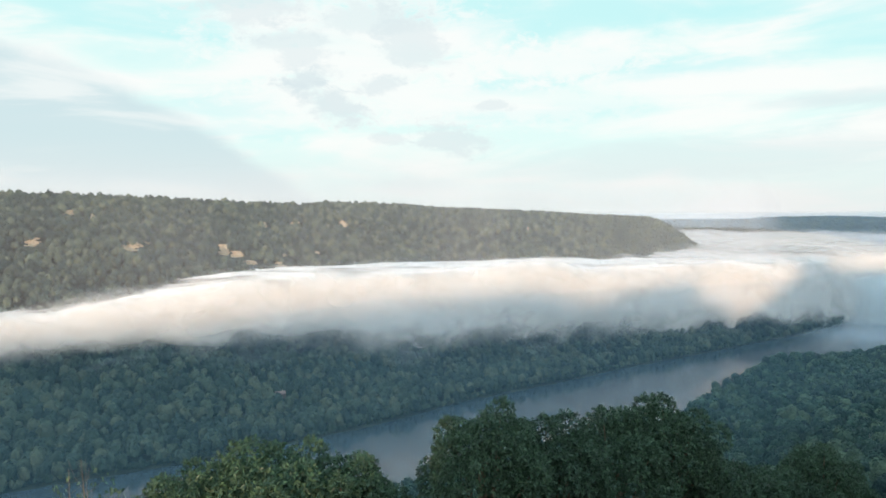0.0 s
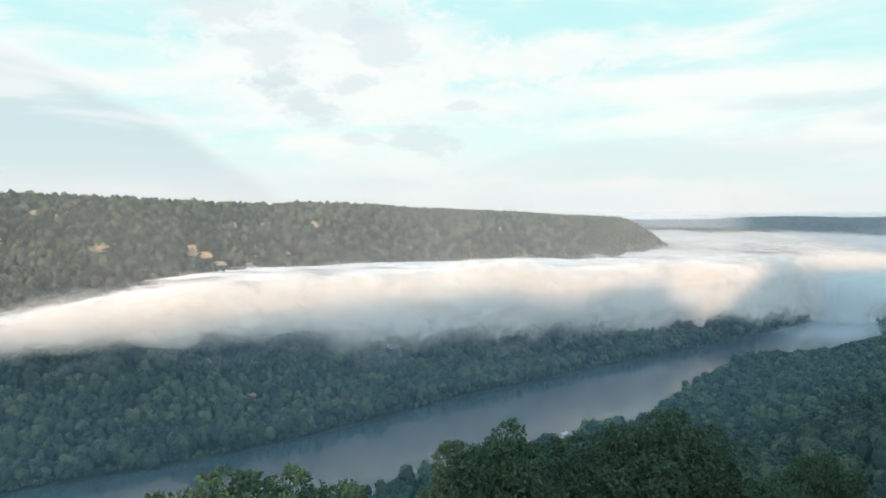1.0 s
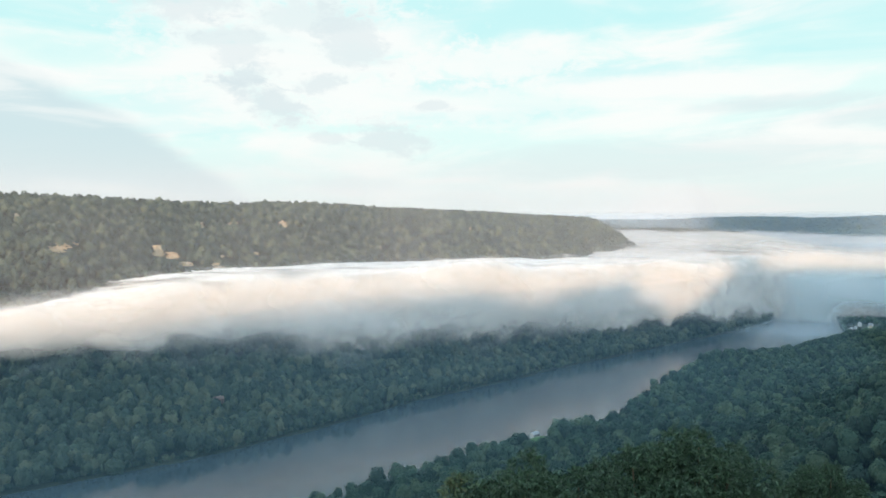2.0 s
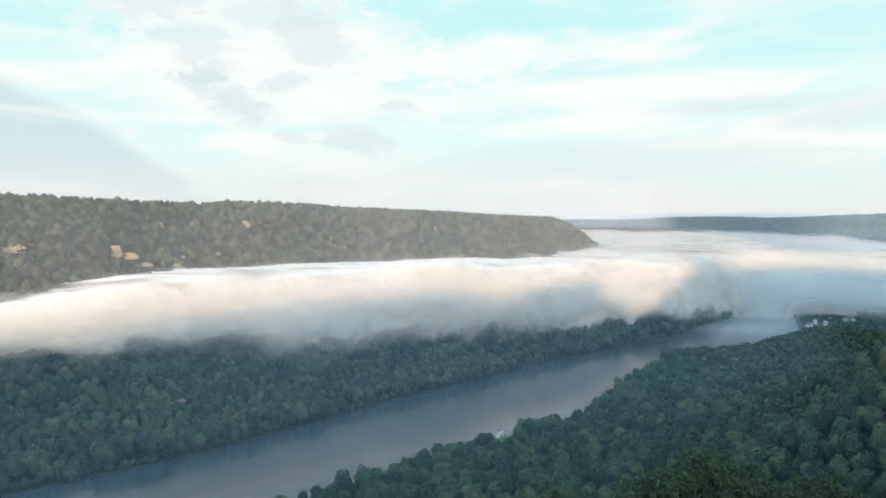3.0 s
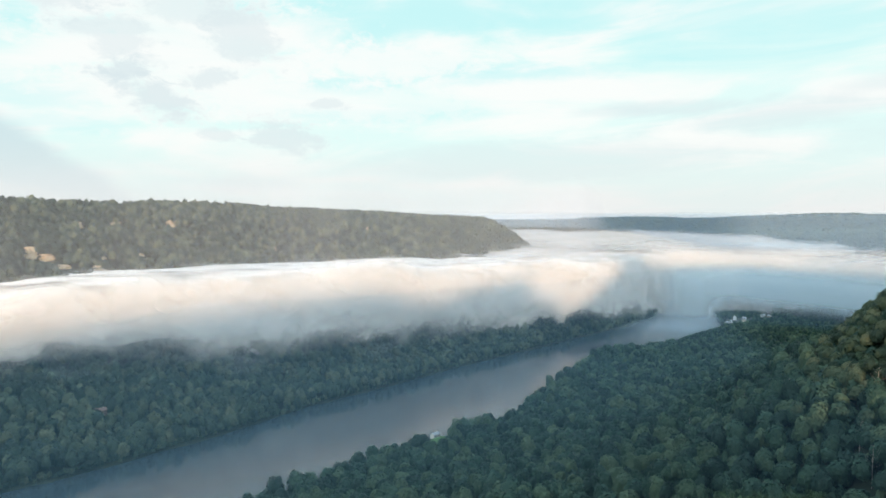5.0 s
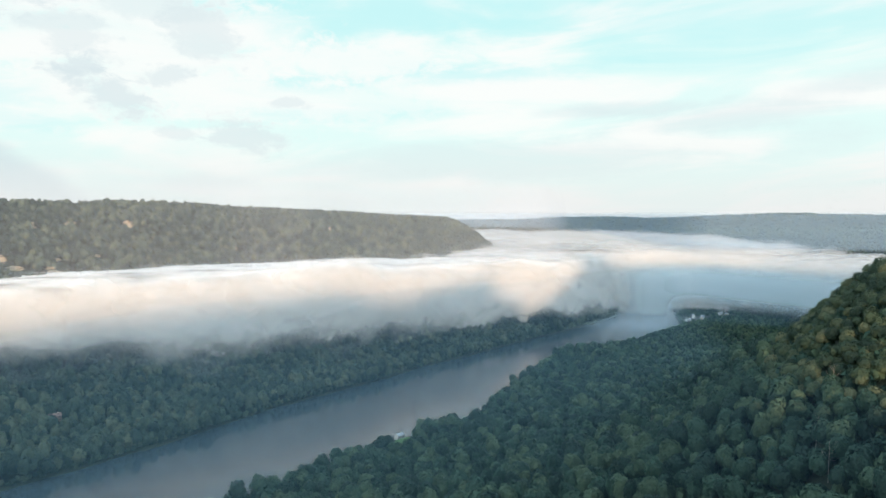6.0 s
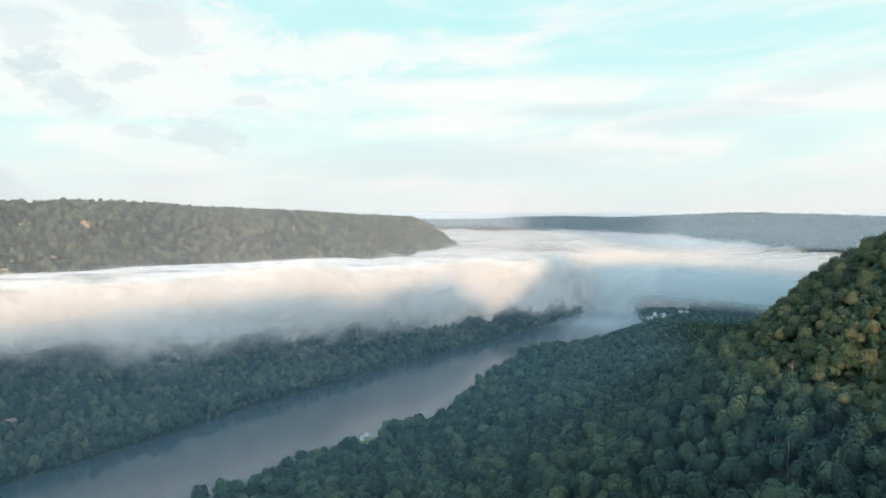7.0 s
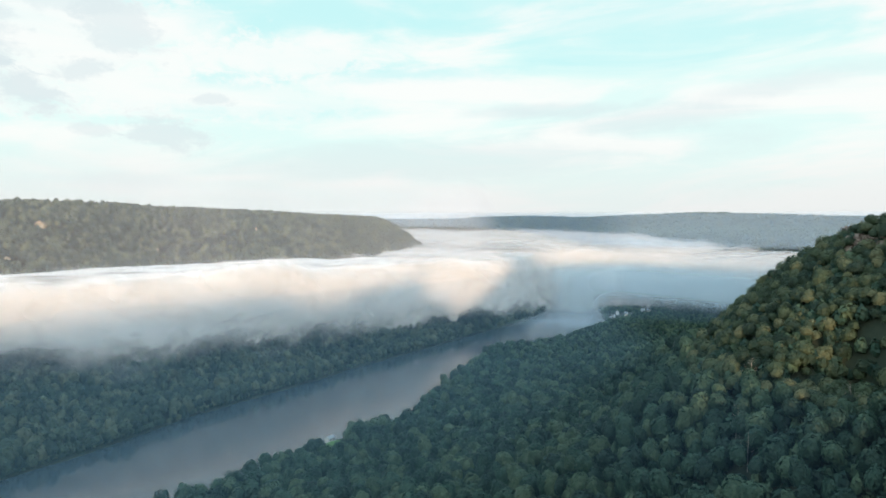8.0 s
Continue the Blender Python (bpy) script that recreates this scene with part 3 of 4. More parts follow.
# lower trees that fill the gaps on the slope
a, s = scatter(rng, -420, 420, -900, -330, 7.4)
x, y = to_xy(a, s)
d = np.hypot(x, y)
ok = in_view(x, y, -20, 60) & wooded(x, y) & (d > 140) & (d < 760)
woods("slope_understorey", x[ok], y[ok], 3.6, 3.2, 44, 0.4, LEAF_MID, "dense green lower trees filling the slope forest", 35)
# low growth along both shores
a = np.arange(-620, 1400, 4.0) + rng.uniform(-1.5, 1.5, 505)
x, y = to_xy(a, far_shore(a) + 3.5 + rng.uniform(-1.0, 3.0, len(a)))
ok = in_view(x, y)
woods("far_shore_bushes", x[ok], y[ok], 2.9, 3.0, 30, 0.42, LEAF_FAR, "green bushes overhanging the far waterline", 33)
x, y = to_xy(a, near_shore(a) - 5 + rng.uniform(-3.0, 1.0, len(a)))
ok = in_view(x, y) & wooded(x, y)
woods("near_shore_bushes", x[ok], y[ok], 3.0, 3.5, 30, 0.42, LEAF_MID, "green bushes along the near waterline", 34)
# distance
rngd = np.random.default_rng(5)
a, s = scatter(rngd, 1700, 5200, -2600, 2400, 27)
x, y = to_xy(a, s)
ok = in_view(x, y, -5, 58) & (land(x, y) > 120) & (np.hypot(x, y) < 4850)
woods("distant_forest", x[ok], y[ok], 14.0, 4.0, 16, 0.55, LEAF_FAR, "hazy blue-green forest on the distant plateau", 41, tall=0.5)

# the hill where the gorge bends away, beyond the village
a, s = scatter(rngd, 1250, 3000, -1000, 900, 13)
x, y = to_xy(a, s)
ok = in_view(x, y, 33, 56) & (land(x, y) > 90) & (np.hypot(x, y) < 3100) & (s < near_shore(a) - 250)
woods("bend_hill_forest", x[ok], y[ok], 7.5, 5.0, 16, 0.6, LEAF_FAR, "shaded blue-green forest on the hill at the gorge bend", 43)

# unseen woods added on the rim behind the camera to shade the gorge
a, s = scatter(rngd, -2500, 1400, -1100, -700, 20)
x, y = to_xy(a, s)
ok = ~in_view(x, y, -40, 62) & (np.hypot(x, y) > 40) & ((np.abs(SUN_C * (x - 520) - SUN_S * (y - 460) + 80) > 150) | (a < -1200))
woods("rim_shade_forest", x[ok], y[ok], 9.0, 6.0, 10, 0.8, LEAF_FAR, "unseen green forest on the plateau rim, added to shade the gorge", 42)

# trees on the promontory just below the camera
FRONT = ((-6.6, 30.8, 242.0, 4.4, 0), (-9.3, 30.3, 240.9, 3.6, 0), (-3.5, 30.5, 241.0, 3.5, 0), (-1.2, 30.0, 239.4, 2.9, 0), (-11.3, 30.0, 239.2, 2.8, 0), (2.7, 30.0, 243.0, 3.1, 1), (5.6, 32.0, 242.1, 3.5, 2), (9.6, 36.0, 241.0, 3.6, 1), (12.8, 37.6, 241.4, 3.4, 1), (15.6, 37.0, 238.4, 3.8, 2), (11.0, 31.0, 237.8, 3.8, 2), (19.5, 43.0, 235.6, 4.0, 1), (24.5, 49.0, 233.6, 4.2, 2), (32.0, 57.0, 232.8, 4.2, 1), (37.0, 62.0, 228.5, 4.4, 1), (28.0, 46.0, 231.0, 4.2, 2), (2.0, 25.0, 237.4, 3.6, 2), (-6.5, 25.0, 236.4, 3.6, 1))
LEAF_NEAR = foliage("leaf_near", (0.012, 0.024, 0.019), (0.042, 0.078, 0.052), (0.100, 0.180, 0.095), 0.2, 0.42, 0.42)
heroes = [make_tree(900 + i, 17.0, 4.3, 27000, 0.25, 34, LEAF_NEAR, ("leafy fresh green rim tree with drooping leaf sprays", "dark green leafy rim tree with drooping leaf sprays", "dusky green leafy tree on the rim")[i], 0.30, 6, 9.0, (0.75, 0.55, 0.38)[i]) for i in range(3)]
for t in heroes:
    tagged(t, group="trees on the rim")
for i, (tx, ty, top, rad, kind) in enumerate(FRONT):
    m = pose(tx, ty, top - 17.0 * rad / 4.3, 0, 0, 77 * i) @ Matrix.Scale(rad / 4.3, 4)
    t = heroes[kind] if i in (0, 5, 6) else copy_thing(heroes[kind], m)
    t.matrix_basis = m

# unseen trees added behind the camera to shade the rim trees
for i, (tx, ty, top, rad, kind) in enumerate(((-11, -19, 250, 4.4, 1), (-4, -21, 251, 4.6, 2), (4, -20, 252, 4.6, 0), (11, -18, 251, 4.4, 1), (18, -20, 250, 4.5, 2), (26, -16, 248, 4.6, 0), (34, -12, 246, 4.3, 1), (-8, -27, 251, 4.6, 0), (0, -28, 252, 4.5, 1), (8, -27, 252, 4.6, 2), (15, -27, 251, 4.4, 0), (-18, -24, 246, 4.2, 2))):
    copy_thing(grown[i % 9], pose(tx, ty, top - (15.0 + 0.5 * (i % 9)) * rad / 4.3, 0, 0, 61 * i) @ Matrix.Scale(rad / 4.3, 4))

# low growth under the rim trees
bx, by = np.meshgrid(np.arange(-70, 90, 4.2), np.arange(-80, 16, 4.2), indexing="ij")
bx, by = (bx + rng.uniform(-1.6, 1.6, bx.shape)).ravel(), (by + rng.uniform(-1.6, 1.6, by.shape)).ravel()
woods("rim_undergrowth", bx, by, 2.7, 1.6, 40, 0.4, LEAF_MID, "low green undergrowth on the gorge rim", 44)

# tall shore trees that stand out against the water
for i, (a, s, k) in enumerate(((240, -244, 1.35), (470, -205, 1.35), (483, -198, 1.2), (545, -196, 1.4), (700, -172, 1.25), (735, -168, 1.1), (60, -214, 1.2))):
    x, y = to_xy(a, s)
    copy_thing(grown[i % 9], pose(x, y, float(land(np.array([x]), np.array([y]))[0]), 0, 0, 40 * i) @ Matrix.Scale(k, 4))


# ---------------------------------------------------------------- fog
def fog_sheet(name, grow, mat, seed, rough, foot, label):
    """One skin of the fog: foot, rounded front and the long flat top behind it. grow: metres out from the core."""
    q = np.linspace(0, 1, 320)
    A, S, B, T = fog_line(q)
    ker = np.ones(21) / 21
    for _ in range(3):
        for arr in (A, S, B, T):
            arr[:] = np.convolve(np.pad(arr, 10, mode="edge"), ker, "valid")
    B = B + 22 * wave(q * 3000, q * 0 + seed * 37.0, seed, 170.0, 3)
    ta, ts = np.gradient(A), np.gradient(S)
    ln = np.hypot(ta, ts)
    na, ns = -ts / ln, ta / ln  # away from the viewer
    bend = np.linspace(0, np.pi / 2, 22)
    out = np.concatenate([np.linspace(0.2, -1, 20)[:-1], -np.cos(bend)[:-1], np.array([0.0, .4, .8, 1.2, 1.7, 2.2, 3, 4, 5, 6.5, 8, 10, 13, 17, 22, 30, 40, 55, 75])])
    up = np.concatenate([np.linspace(0, 0.42, 20)[:-1], 0.42 + 0.58 * np.sin(bend)[:-1], np.ones(19)])
    deep = 48.0
    low = np.clip(1 - up / 0.42, 0, 1)  # 1 at the foot
    stand = 0.75 + 0.25 * smooth(A, 900, 1250)  # how far the foot is drawn forward: the bank's front is undercut, across the valley it stands
    reach = out[None] - low[None] * (1.2 * stand)[:, None]
    AA = A[:, None] + na[:, None] * (reach * deep - grow * 0.8)
    SS = S[:, None] + ns[:, None] * (reach * deep - grow * 0.8)
    rise = smooth(out, 3, 40)[None] * (10.0 + 26.0 * smooth(q, 0.70, 0.80))[:, None]
    ZZ = B[:, None] - foot * (1 - up[None]) + (T - B)[:, None] * up[None] + grow * (up[None] * 1.3 - 0.5) + rise
    X, Y = to_xy(AA, SS)
    big = wave(X, Y + ZZ * 1.7, 51, 240.0, 3)
    small = 1.0 - 2.0 * np.abs(wave(X + 90, Y + ZZ * 1.7, seed, 95.0, 4))
    lump = (11.0 * big + 1.7 * rough * small * (1 + 0.5 * smooth(out, 1, 6))[None]) * (0.4 + 0.6 * up[None]) * (1 - 0.8 * smooth(out, 0.2, 2.0)[None] * (1 - smooth(A, 600, 1100))[:, None])
    ZZ = ZZ + lump
    X, Y = X + lump * 0.7 * AY, Y - lump * 0.7 * AX
    dens = -0.5 + 1.55 * smooth(np.broadcast_to(up[None], X.shape), 0.0, 0.62) + 0.9 * smooth(q, 0.60, 0.70)[:, None]  # it lies on the water where it crosses the valley
    dens = dens - 1.3 * smooth(out, 0.0, 1.2)[None] * (1 - smooth(A, -350, 50))[:, None]  # only a thin shelf against the slope
    if grow > 0:
        dens = dens - 0.8 * smooth(out, -0.3, 0.6)[None] * (1 - smooth(A, 900, 1200))[:, None]  # thin skins on the front alone
    if grow > 8:
        dens = dens - 0.7 * smooth(out, -0.9, 0.5)[None]
    else:
        crest = smooth(up, 0.78, 1.0) * (1 - smooth(out, 0.4, 5))
        dens = dens - crest[None] * (0.3 + 0.02 * grow + 0.1 * (1 - smooth(A, 100, 800)))[:, None]
    return tagged(new(name, grid_mesh(name, X, Y, ZZ, mat, {"dens": dens})), label, "fog", kind="structure")


# the hue puts a little of the warm light into the fog's colour
fog_sheet("fog_bank", 0.0, mist("mist_core", 1.0, 75.0, 0.0, 0.95, 1.4, wisp=2.8, hue=(1.0, 0.97, 0.95)), 51, 1.0, 8.0, "thick white morning fog bank lying along the gorge")
for i, gr in enumerate((5.0, 11.0, 18.0, 26.0)):
    fog_sheet("fog_veil", gr, mist("mist_veil", 0.55 - 0.1 * i, 75.0 - 10 * i, 0.05 + 0.1 * i, 1.15 + 0.1 * i, 1.8, wisp=2.6, hue=(1.0, 0.965, 0.945)), 57 + i, 1.5 + 0.5 * i, 16.0 + 9 * i, "thin ragged mist on the skin of the fog bank")


def mist_layer(name, a0, a1, s0, s1, z, mat, label, clear=110, sway=10):
    """A thin flat sheet put in for haze or for paler water; it thins out to its edges."""
    A, S = np.meshgrid(np.linspace(a0, a1, 80), np.linspace(s0, s1, 40), indexing="ij")
    X, Y = to_xy(A, S)
    Z = z + sway * wave(X, Y, 61, 300.0)
    edge = smooth(A, a0, a0 + 300) * smooth(-A, -a1, -a1 + 300) * smooth(S, s0, s0 + 260) * smooth(-S, -s1, -s1 + 150) * smooth(Z - land(X, Y), 0, clear)
    return tagged(new(name, grid_mesh(name, X, Y, Z, mat, {"dens": -0.5 + 1.0 * edge})), label, "mist", kind="structure")


# torn shreds of mist that creep down over the treetops below the bank
for i, lift in enumerate((21.0, 30.0)):
    A, V = np.meshgrid(np.linspace(-420, 880, 230), np.linspace(0, 1, 26), indexing="ij")
    S = np.interp(A, FOG_A, FOG_S) + 30 - 150 * V + 20 * wave(A, V * 300, 71 + i, 200.0)
    X, Y = to_xy(A, S)
    Z = np.maximum(land(X, Y), 0) + lift + 4 * wave(X, Y, 73 + i, 90.0)
    dens = 0.55 - 0.8 * V - 0.8 * smooth(A, 650, 880)
    shreds = mist("mist_shreds", 0.42, 120.0 - 30 * i, 0.0, 1.1, 1.3, wisp=2.2)
    tagged(new("mist_shreds", grid_mesh("mist_shreds", X, Y, Z, shreds, {"dens": dens})), "torn grey mist creeping over the treetops below the fog", "mist", kind="structure")

# blue-tinted sheets put in for air haze; they lift the dark slopes below
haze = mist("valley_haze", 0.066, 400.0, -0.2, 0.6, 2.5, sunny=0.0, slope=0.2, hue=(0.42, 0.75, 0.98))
mist_layer("valley_haze_sheet", -1200, 2000, -800, 480, 120.0, haze, "thin sheet tinted blue for the morning haze over the river")
mist_layer("slope_haze_sheet", -520, 1500, -900, 60, 188.0, mist("slope_haze", 0.026, 400.0, -0.2, 0.6, 2.5, sunny=0.0, slope=0.2, hue=(0.35, 0.65, 1.0)), "thin sheet tinted blue for the morning haze over the near slope")

# a pale sheet added over the far water to brighten it
mist_layer("river_light_sheet", 850, 2000, -560, 250, 8.0, mist("river_light", 0.2, 300.0, -0.3, 0.6, 2.0, white=0.9, sunny=0.0, slope=0.2, hue=(0.84, 0.93, 1.0)), "pale sheet added over the water to brighten the river bend", 14, 2)


def mist_curtain(name, a0, a1, s, z0, z1, bow, mat, label):
    """A standing sheet that puts haze in front of a far slope, thinning upwards."""
    A, Z = np.meshgrid(np.linspace(a0, a1, 120), np.linspace(z0, z1, 30), indexing="ij")
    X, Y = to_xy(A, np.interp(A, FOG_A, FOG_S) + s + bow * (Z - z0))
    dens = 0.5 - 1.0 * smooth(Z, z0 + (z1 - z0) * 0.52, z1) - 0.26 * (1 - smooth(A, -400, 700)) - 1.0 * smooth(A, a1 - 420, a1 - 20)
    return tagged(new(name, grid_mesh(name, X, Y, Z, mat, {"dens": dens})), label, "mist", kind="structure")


# the sunlit haze is a tinted sheet set before the ridge
mist_curtain("ridge_haze_sheet", -900, 1500, 40, 90, 430, 0.1, mist("ridge_haze_sheet", 0.27, 400.0, -0.1, 0.7, 2.0, wisp=0.3, sunny=0.2, slope=0.2, hue=(0.84, 0.88, 1.0)), "pale tinted sheet for the sunlit haze in front of the wooded ridge")

# haze as blue-tinted sheets before the distant plateau, arced round the valley's end
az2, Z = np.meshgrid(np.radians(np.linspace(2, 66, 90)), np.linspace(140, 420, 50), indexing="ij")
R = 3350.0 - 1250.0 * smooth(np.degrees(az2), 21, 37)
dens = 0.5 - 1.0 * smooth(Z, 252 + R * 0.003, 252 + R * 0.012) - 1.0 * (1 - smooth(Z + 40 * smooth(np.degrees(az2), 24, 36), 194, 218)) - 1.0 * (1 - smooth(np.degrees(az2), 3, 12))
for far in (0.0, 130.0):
    tagged(new("distant_haze_sheet", grid_mesh("distant_haze_sheet", (R + far) * np.sin(az2), (R + far) * np.cos(az2), Z, mist("distant_haze_sheet", 0.23, 900.0, -0.2, 0.6, wisp=0.3, sunny=0.1, slope=0.25, hue=(0.55, 0.76, 1.0)), {"dens": dens})), "blue-tinted sheet for the haze in front of the distant plateau", "mist", kind="structure")

# stacked blue sheets paint shaded haze into the bay where the gorge bends away
for i in range(4):
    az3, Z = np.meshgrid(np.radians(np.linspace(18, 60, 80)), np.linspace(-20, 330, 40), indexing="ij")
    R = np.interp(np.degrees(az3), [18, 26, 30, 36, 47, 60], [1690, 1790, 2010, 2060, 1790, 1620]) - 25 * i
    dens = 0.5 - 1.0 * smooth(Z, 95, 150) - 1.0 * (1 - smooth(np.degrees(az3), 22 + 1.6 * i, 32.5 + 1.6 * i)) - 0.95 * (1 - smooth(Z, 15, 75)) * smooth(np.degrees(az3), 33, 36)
    blue = mist("bay_haze_sheet", 0.36, 700.0, -0.5, 0.55, white=0.96, wisp=0.2, sunny=0.0, slope=0.2, hue=(0.80, 0.93, 1.0))
    tagged(new("bay_haze_sheet", grid_mesh("bay_haze_sheet", R * np.sin(az3), R * np.cos(az3), Z, blue, {"dens": dens})), "blue-tinted sheet for the morning haze, lightening the shaded bend of the gorge", "mist", kind="structure")


# ---------------------------------------------------------------- rocks
def rock_face(name, a, s, wide, high, seed, turn=0.0, label="pale weathered sandstone bluff among the trees", mat=ROCK):
    """A bluff of broken ledges: rows of uneven blocks, one set back over the other, in one mesh."""
    rng = np.random.default_rng(seed)
    V, F = [], []
    z, layer = -4.0, 0
    while z < high:
        h = rng.uniform(0.8, 2.0)
        half = wide * 0.5 * rng.uniform(0.45, 1.0) * (1 - 0.3 * max(z, 0) / high)
        x0 = -half + rng.uniform(-0.15, 0.15) * wide
        end = x0 + half * 2
        while x0 < end:
            w2 = rng.uniform(1.0, 4.0)
            front = 0.45 * layer + rng.uniform(-1.6, 1.6) + 3.0 * (abs(x0) / (wide * 0.5)) ** 2
            hh = h * rng.uniform(0.7, 1.3)
            b = len(V)
            for px, py, pz in ((x0, front, z), (x0 + w2, front, z), (x0 + w2, 12, z), (x0, 12, z), (x0, front, z + hh), (x0 + w2, front, z + hh), (x0 + w2, 12, z + hh), (x0, 12, z + hh)):
                V.append((px + rng.uniform(-0.6, 0.6), py + rng.uniform(-0.9, 0.9), pz + rng.uniform(-0.5, 0.5)))
            F += [(b, b + 1, b + 5, b + 4), (b + 1, b + 2, b + 6, b + 5), (b + 2, b + 3, b + 7, b + 6), (b + 3, b, b + 4, b + 7), (b + 4, b + 5, b + 6, b + 7)]
            x0 += w2 * rng.uniform(0.9, 1.25)
        z += h * 0.93
        layer += 1
    x, y = to_xy(a, s)
    g = float(land(np.array([x]), np.array([y]))[0])
    ob = new(name, mesh_from(name, V, F, mat))
    ob.matrix_basis = pose(x, y, g, 0, 0, math.degrees(math.atan2(AY, AX)) + turn)
    return tagged(ob, label, "rock", "bluffs on the ridge")


for i, (a, s, wd, hi) in enumerate(BLUFFS):
    rock_face("rock_bluff", a, s, wd, hi, 500 + i)
for i, (a, s, wd, hi) in enumerate(SPUR_ROCKS):
    rock_face("rock_bluff", a, s, wd, hi, 560 + i, 180 + 60, "brown sandstone crag on the wooded spur, toned darker for shade", ROCK_SHADED)

# ---------------------------------------------------------------- houses by the river
WALLS = [plain("white_boards", (0.45, 0.45, 0.44), (0.62, 0.62, 0.60), 0.8, 0.7, 0.1), plain("grey_boards", (0.35, 0.36, 0.36), (0.5, 0.5, 0.49), 0.8, 0.7, 0.1), plain("tan_boards", (0.40, 0.33, 0.25), (0.55, 0.47, 0.37), 0.8, 0.7, 0.1)]
ROOFS = [plain("pale_metal_roof", (0.26, 0.28, 0.30), (0.38, 0.40, 0.42), 0.5, 0.5, 0.1), plain("grey_shingles", (0.16, 0.16, 0.17), (0.27, 0.27, 0.28), 1.0, 0.9, 0.3), plain("rust_roof", (0.13, 0.085, 0.07), (0.21, 0.14, 0.115), 0.7, 0.8, 0.2)]
DOOR, GLASS = plain("door_paint", (0.10, 0.07, 0.05), (0.16, 0.11, 0.08), 3.0, 0.5, 0.1), plain("window_glass", (0.03, 0.035, 0.04), (0.05, 0.055, 0.06), 0.5, 0.05, 0.0)


def box(bm, x0, x1, y0, y1, z0, z1):
    vs = [bm.verts.new(p) for p in ((x0, y0, z0), (x1, y0, z0), (x1, y1, z0), (x0, y1, z0), (x0, y0, z1), (x1, y0, z1), (x1, y1, z1), (x0, y1, z1))]
    for q in ((0, 3, 2, 1), (4, 5, 6, 7), (0, 1, 5, 4), (1, 2, 6, 5), (2, 3, 7, 6), (3, 0, 4, 7)):
        bm.faces.new([vs[i] for i in q])


def part(name, bm, mat, parent, label=""):
    me = bpy.data.meshes.new(name)
    bm.to_mesh(me)
    bm.free()
    me.materials.append(mat)
    ob = new(name, me)
    ob.parent = parent
    return tagged(ob, label)


def house(x, y, z, long, deep, turn, wall_mat, roof_mat, label, storeys=1):
    """A gabled house: walls, roof with eaves, chimney, doors and windows."""
    root = new("house")
    root.matrix_basis = pose(x, y, z, 0, 0, turn)
    h, ridge = 2.9 * storeys, 2.9 * storeys + deep * 0.32
    bm = bmesh.new()
    box(bm, -long / 2, long / 2, -deep / 2, deep / 2, -2.0, h)
    for sx in (-long / 2, long / 2 - 0.2):
        a = [bm.verts.new(p) for p in ((sx, -deep / 2, h), (sx, deep / 2, h), (sx, 0, ridge), (sx + 0.2, -deep / 2, h), (sx + 0.2, deep / 2, h), (sx + 0.2, 0, ridge))]
        for q in ((0, 1, 2), (5, 4, 3)):
            bm.faces.new([a[i] for i in q])
    part("wall", bm, wall_mat, root)
    bm = bmesh.new()
    e, th = 0.5, 0.22
    drop = e * (ridge - h) / (deep / 2)
    for sy in (-1, 1):
        pts = [(-long / 2 - e, sy * (deep / 2 + e), h - drop), (long / 2 + e, sy * (deep / 2 + e), h - drop), (long / 2 + e, 0, ridge), (-long / 2 - e, 0, ridge)]
        lo = [bm.verts.new((p[0], p[1], p[2] + 0.02)) for p in pts]
        up = [bm.verts.new((p[0], p[1], p[2] + th)) for p in pts]
        bm.faces.new(up)
        bm.faces.new(lo[::-1])
        for i in range(4):
            j = (i + 1) % 4
            bm.faces.new((lo[i], lo[j], up[j], up[i]))
    roof = part("roof", bm, roof_mat, root)
    bm = bmesh.new()
    box(bm, long * 0.22, long * 0.22 + 0.8, -0.4, 0.4, ridge - 0.8, ridge + 0.9)
    part("chimney", bm, ROCK, roof)
    for f in range(storeys):
        for sy in (-1, 1):
            for k in range(max(2, int(long / 3.4))):
                cx = -long / 2 + (k + 0.5) * long / max(2, int(long / 3.4))
                bm = bmesh.new()
                if f == 0 and k == 1:
                    box(bm, cx - 0.5, cx + 0.5, sy * deep / 2 - 0.05, sy * deep / 2 + 0.05, 0.1, 2.15)
                    part("door", bm, DOOR, root)
                else:
                    box(bm, cx - 0.6, cx + 0.6, sy * deep / 2 - 0.05, sy * deep / 2 + 0.05, 2.9 * f + 1.0, 2.9 * f + 2.3)
                    part("window", bm, GLASS, root)
    return tagged(root, label, "house", "houses by the river")


for i, (a, s, z, ln, dp, turn, kind) in enumerate(HOMES):
    x, y = to_xy(a, s)
    z = max(z, float(land(np.array([x]), np.array([y]))[0]) + 0.3)
    house(x, y, z, ln, dp, 40 + turn, WALLS[kind], ROOFS[(0, 0, 1)[kind] if i % 3 else 0], ("white house with a pale metal roof", "grey house with a pale metal roof", "tan house with a pale roof")[kind] + " beside the river", 2 if i in (0, 2) else 1)


def ground_at(x, y):
    return float(land(np.array([x]), np.array([y]))[0])


house(189, 810, ground_at(189, 810) + 0.6, 10, 6.5, 35, WALLS[0], ROOFS[0], "white cabin with a pale metal roof on the near river bank")
house(-181, 920, ground_at(-181, 920) + 3.0, 12, 8, 25, DOOR, ROOFS[2], "cabin with a rust-red roof in the shaded forest", 2)

# lawn in front of the cabin
GRASS = plain("lawn", (0.05, 0.11, 0.03), (0.09, 0.17, 0.05), 0.3, 0.9, 0.3)
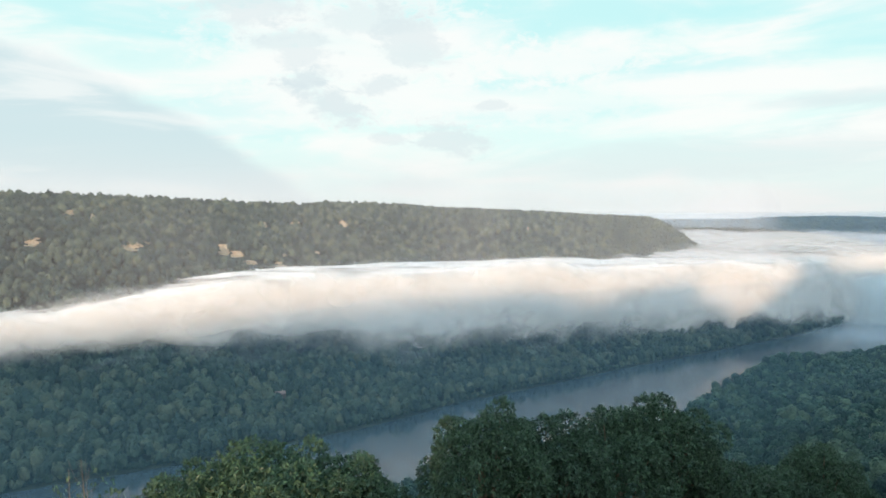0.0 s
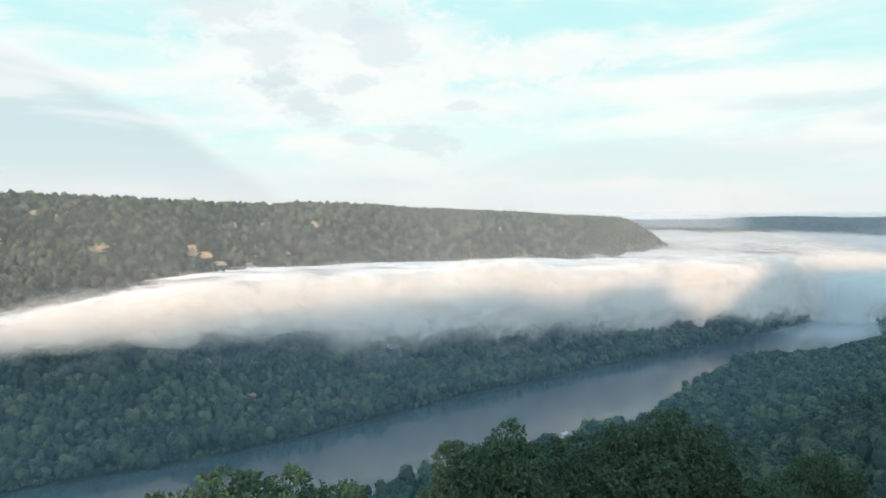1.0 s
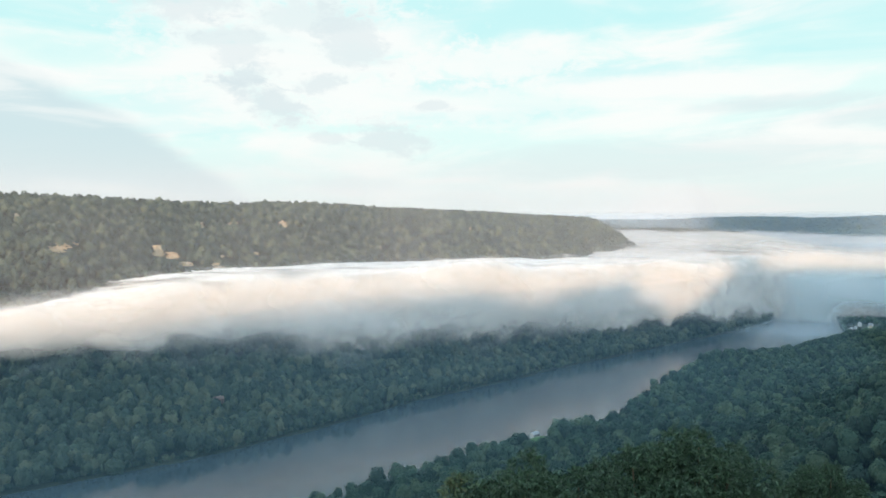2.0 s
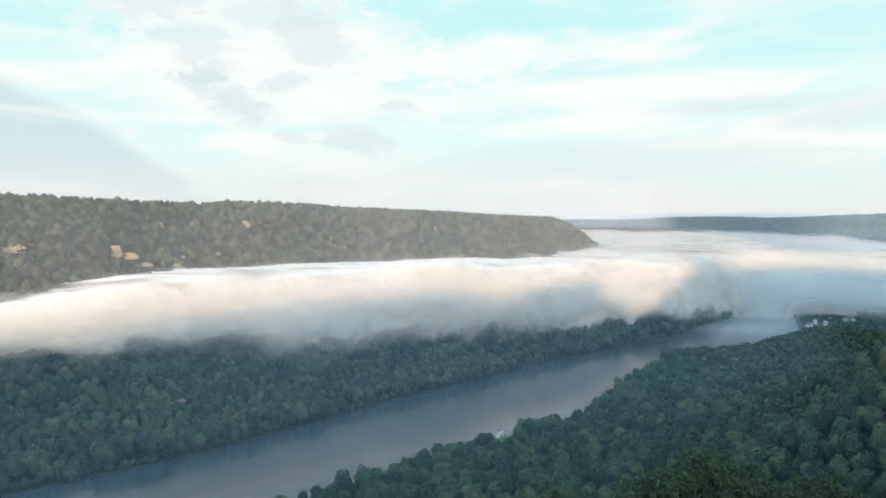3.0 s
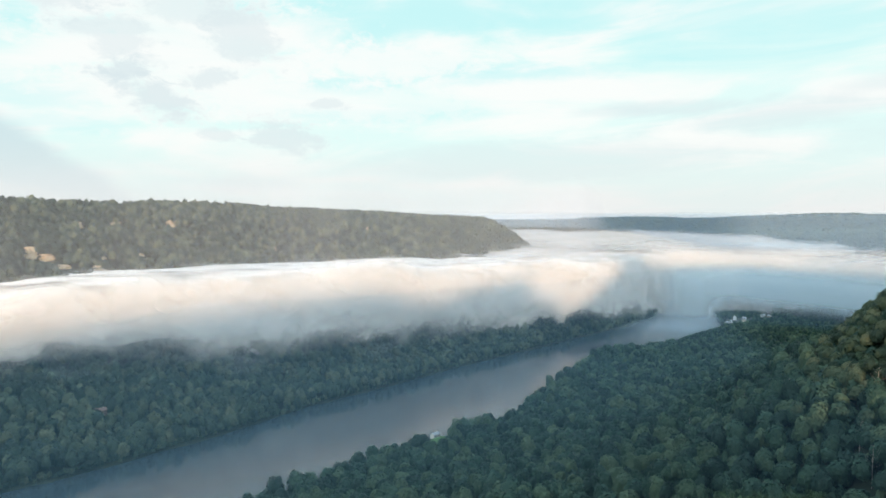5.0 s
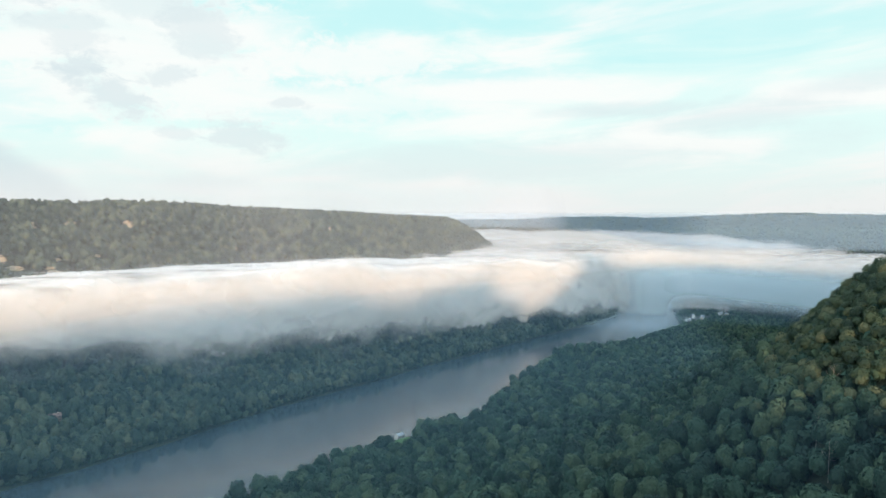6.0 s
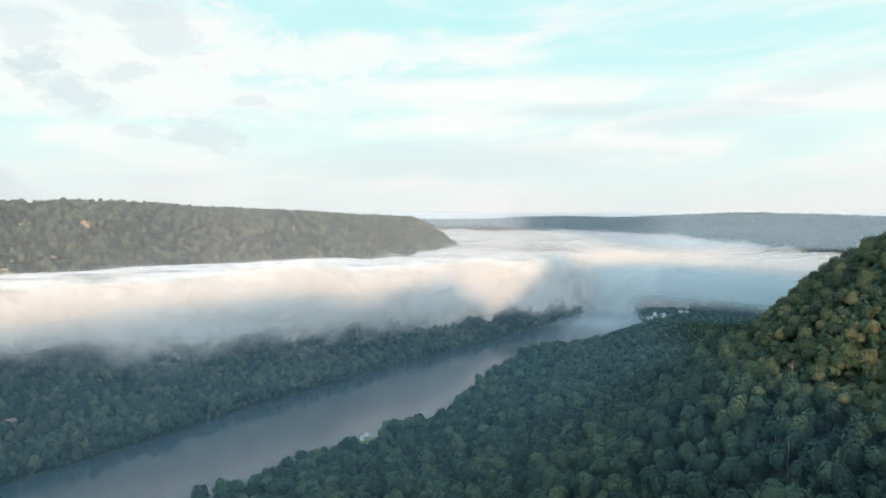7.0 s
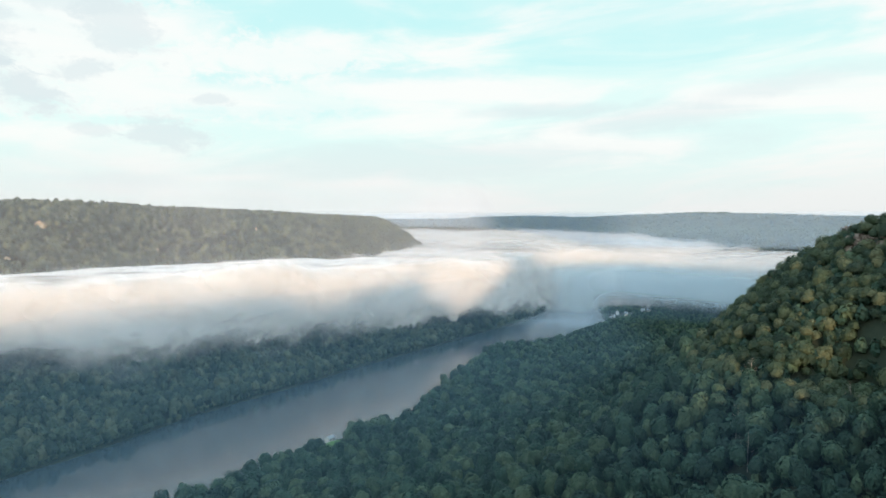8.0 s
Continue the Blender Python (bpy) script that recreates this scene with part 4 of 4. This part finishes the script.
u, v = np.meshgrid(np.linspace(-1, 1, 15), np.linspace(-1, 1, 15), indexing="ij")
LX, LY = 194 + 14 * u * np.sqrt(1 - v * v / 2), 793 + 12 * v * np.sqrt(1 - u * u / 2)
tagged(new("lawn", grid_mesh("lawn", LX, LY, land(LX, LY) + 0.6, GRASS)), "mown green lawn beside the white cabin", "lawn", kind="structure")


# ---------------------------------------------------------------- bare and thin trees
PALE = plain("dead_wood", (0.20, 0.18, 0.155), (0.34, 0.31, 0.275), 1.0, 0.9, 0.4)


def bare_tree(seed, high, mat, label, twigs=16, spread=0.35, thick=0.25):
    rng = np.random.default_rng(seed)
    root = new("bare_tree")
    lean = rng.uniform(-0.06, 0.06, 2) * high
    V, F = tube([(0, 0, -1), (lean[0] * 0.4, lean[1] * 0.4, high * 0.5), (lean[0], lean[1], high)], [thick, thick * 0.7, thick * 0.15], 7)
    trunk = new("trunk", mesh_from("trunk", [tuple(p) for p in V], F, mat, shade=True))
    trunk.parent = root
    for i in range(twigs):
        t = rng.uniform(0.4, 0.95)
        an = rng.uniform(0, 6.28)
        base = Vector((lean[0] * t * 0.8, lean[1] * t * 0.8, high * t))
        ln = high * spread * (1.15 - t) * rng.uniform(0.7, 1.3)
        tip = base + Vector((math.cos(an) * ln, math.sin(an) * ln, ln * rng.uniform(0.7, 1.5)))
        mid = (base + tip) / 2 + Vector((math.cos(an), math.sin(an), -0.2)) * ln * 0.12
        V, F = tube([base, mid, tip], [thick * 0.4 * (1.2 - t), thick * 0.26 * (1.2 - t), thick * 0.06], 5)
        limb = new("limb", mesh_from("limb", [tuple(p) for p in V], F, mat, shade=True))
        limb.parent = root
    return tagged(root, label, "tree")


for i, (x, y, h) in enumerate(DEAD):
    t = bare_tree(700 + i, h, PALE, "dead pale leafless tree standing among green trees", thick=0.2)
    t.matrix_basis = pose(x, y, ground_at(x, y), 0, 0, 50 * i)

for i, (x, y, top, h) in enumerate(((-11.6, 26.2, 241.6, 12.0), (-12.9, 26.6, 241.0, 12.0), (-9.9, 25.2, 239.8, 11.0))):
    t = bare_tree(720 + i, h, BARK, "thin rim sapling with few small leaves", 12, 0.22, 0.07)
    v, f, mids = leaf_cloud(np.random.default_rng(730 + i), 70, 9, 0.16, 0.45)
    v = v * (0.9, 0.9, 1.6) + (0, 0, h - 1.9)
    leaves = new("leaves", mesh_from("leaves", v, f, LEAF_NEAR, {"tint": np.full(len(v), 0.7)}))
    leaves.parent = t
    t.matrix_basis = pose(x, y, top - h, 0, 0, 50 * i)
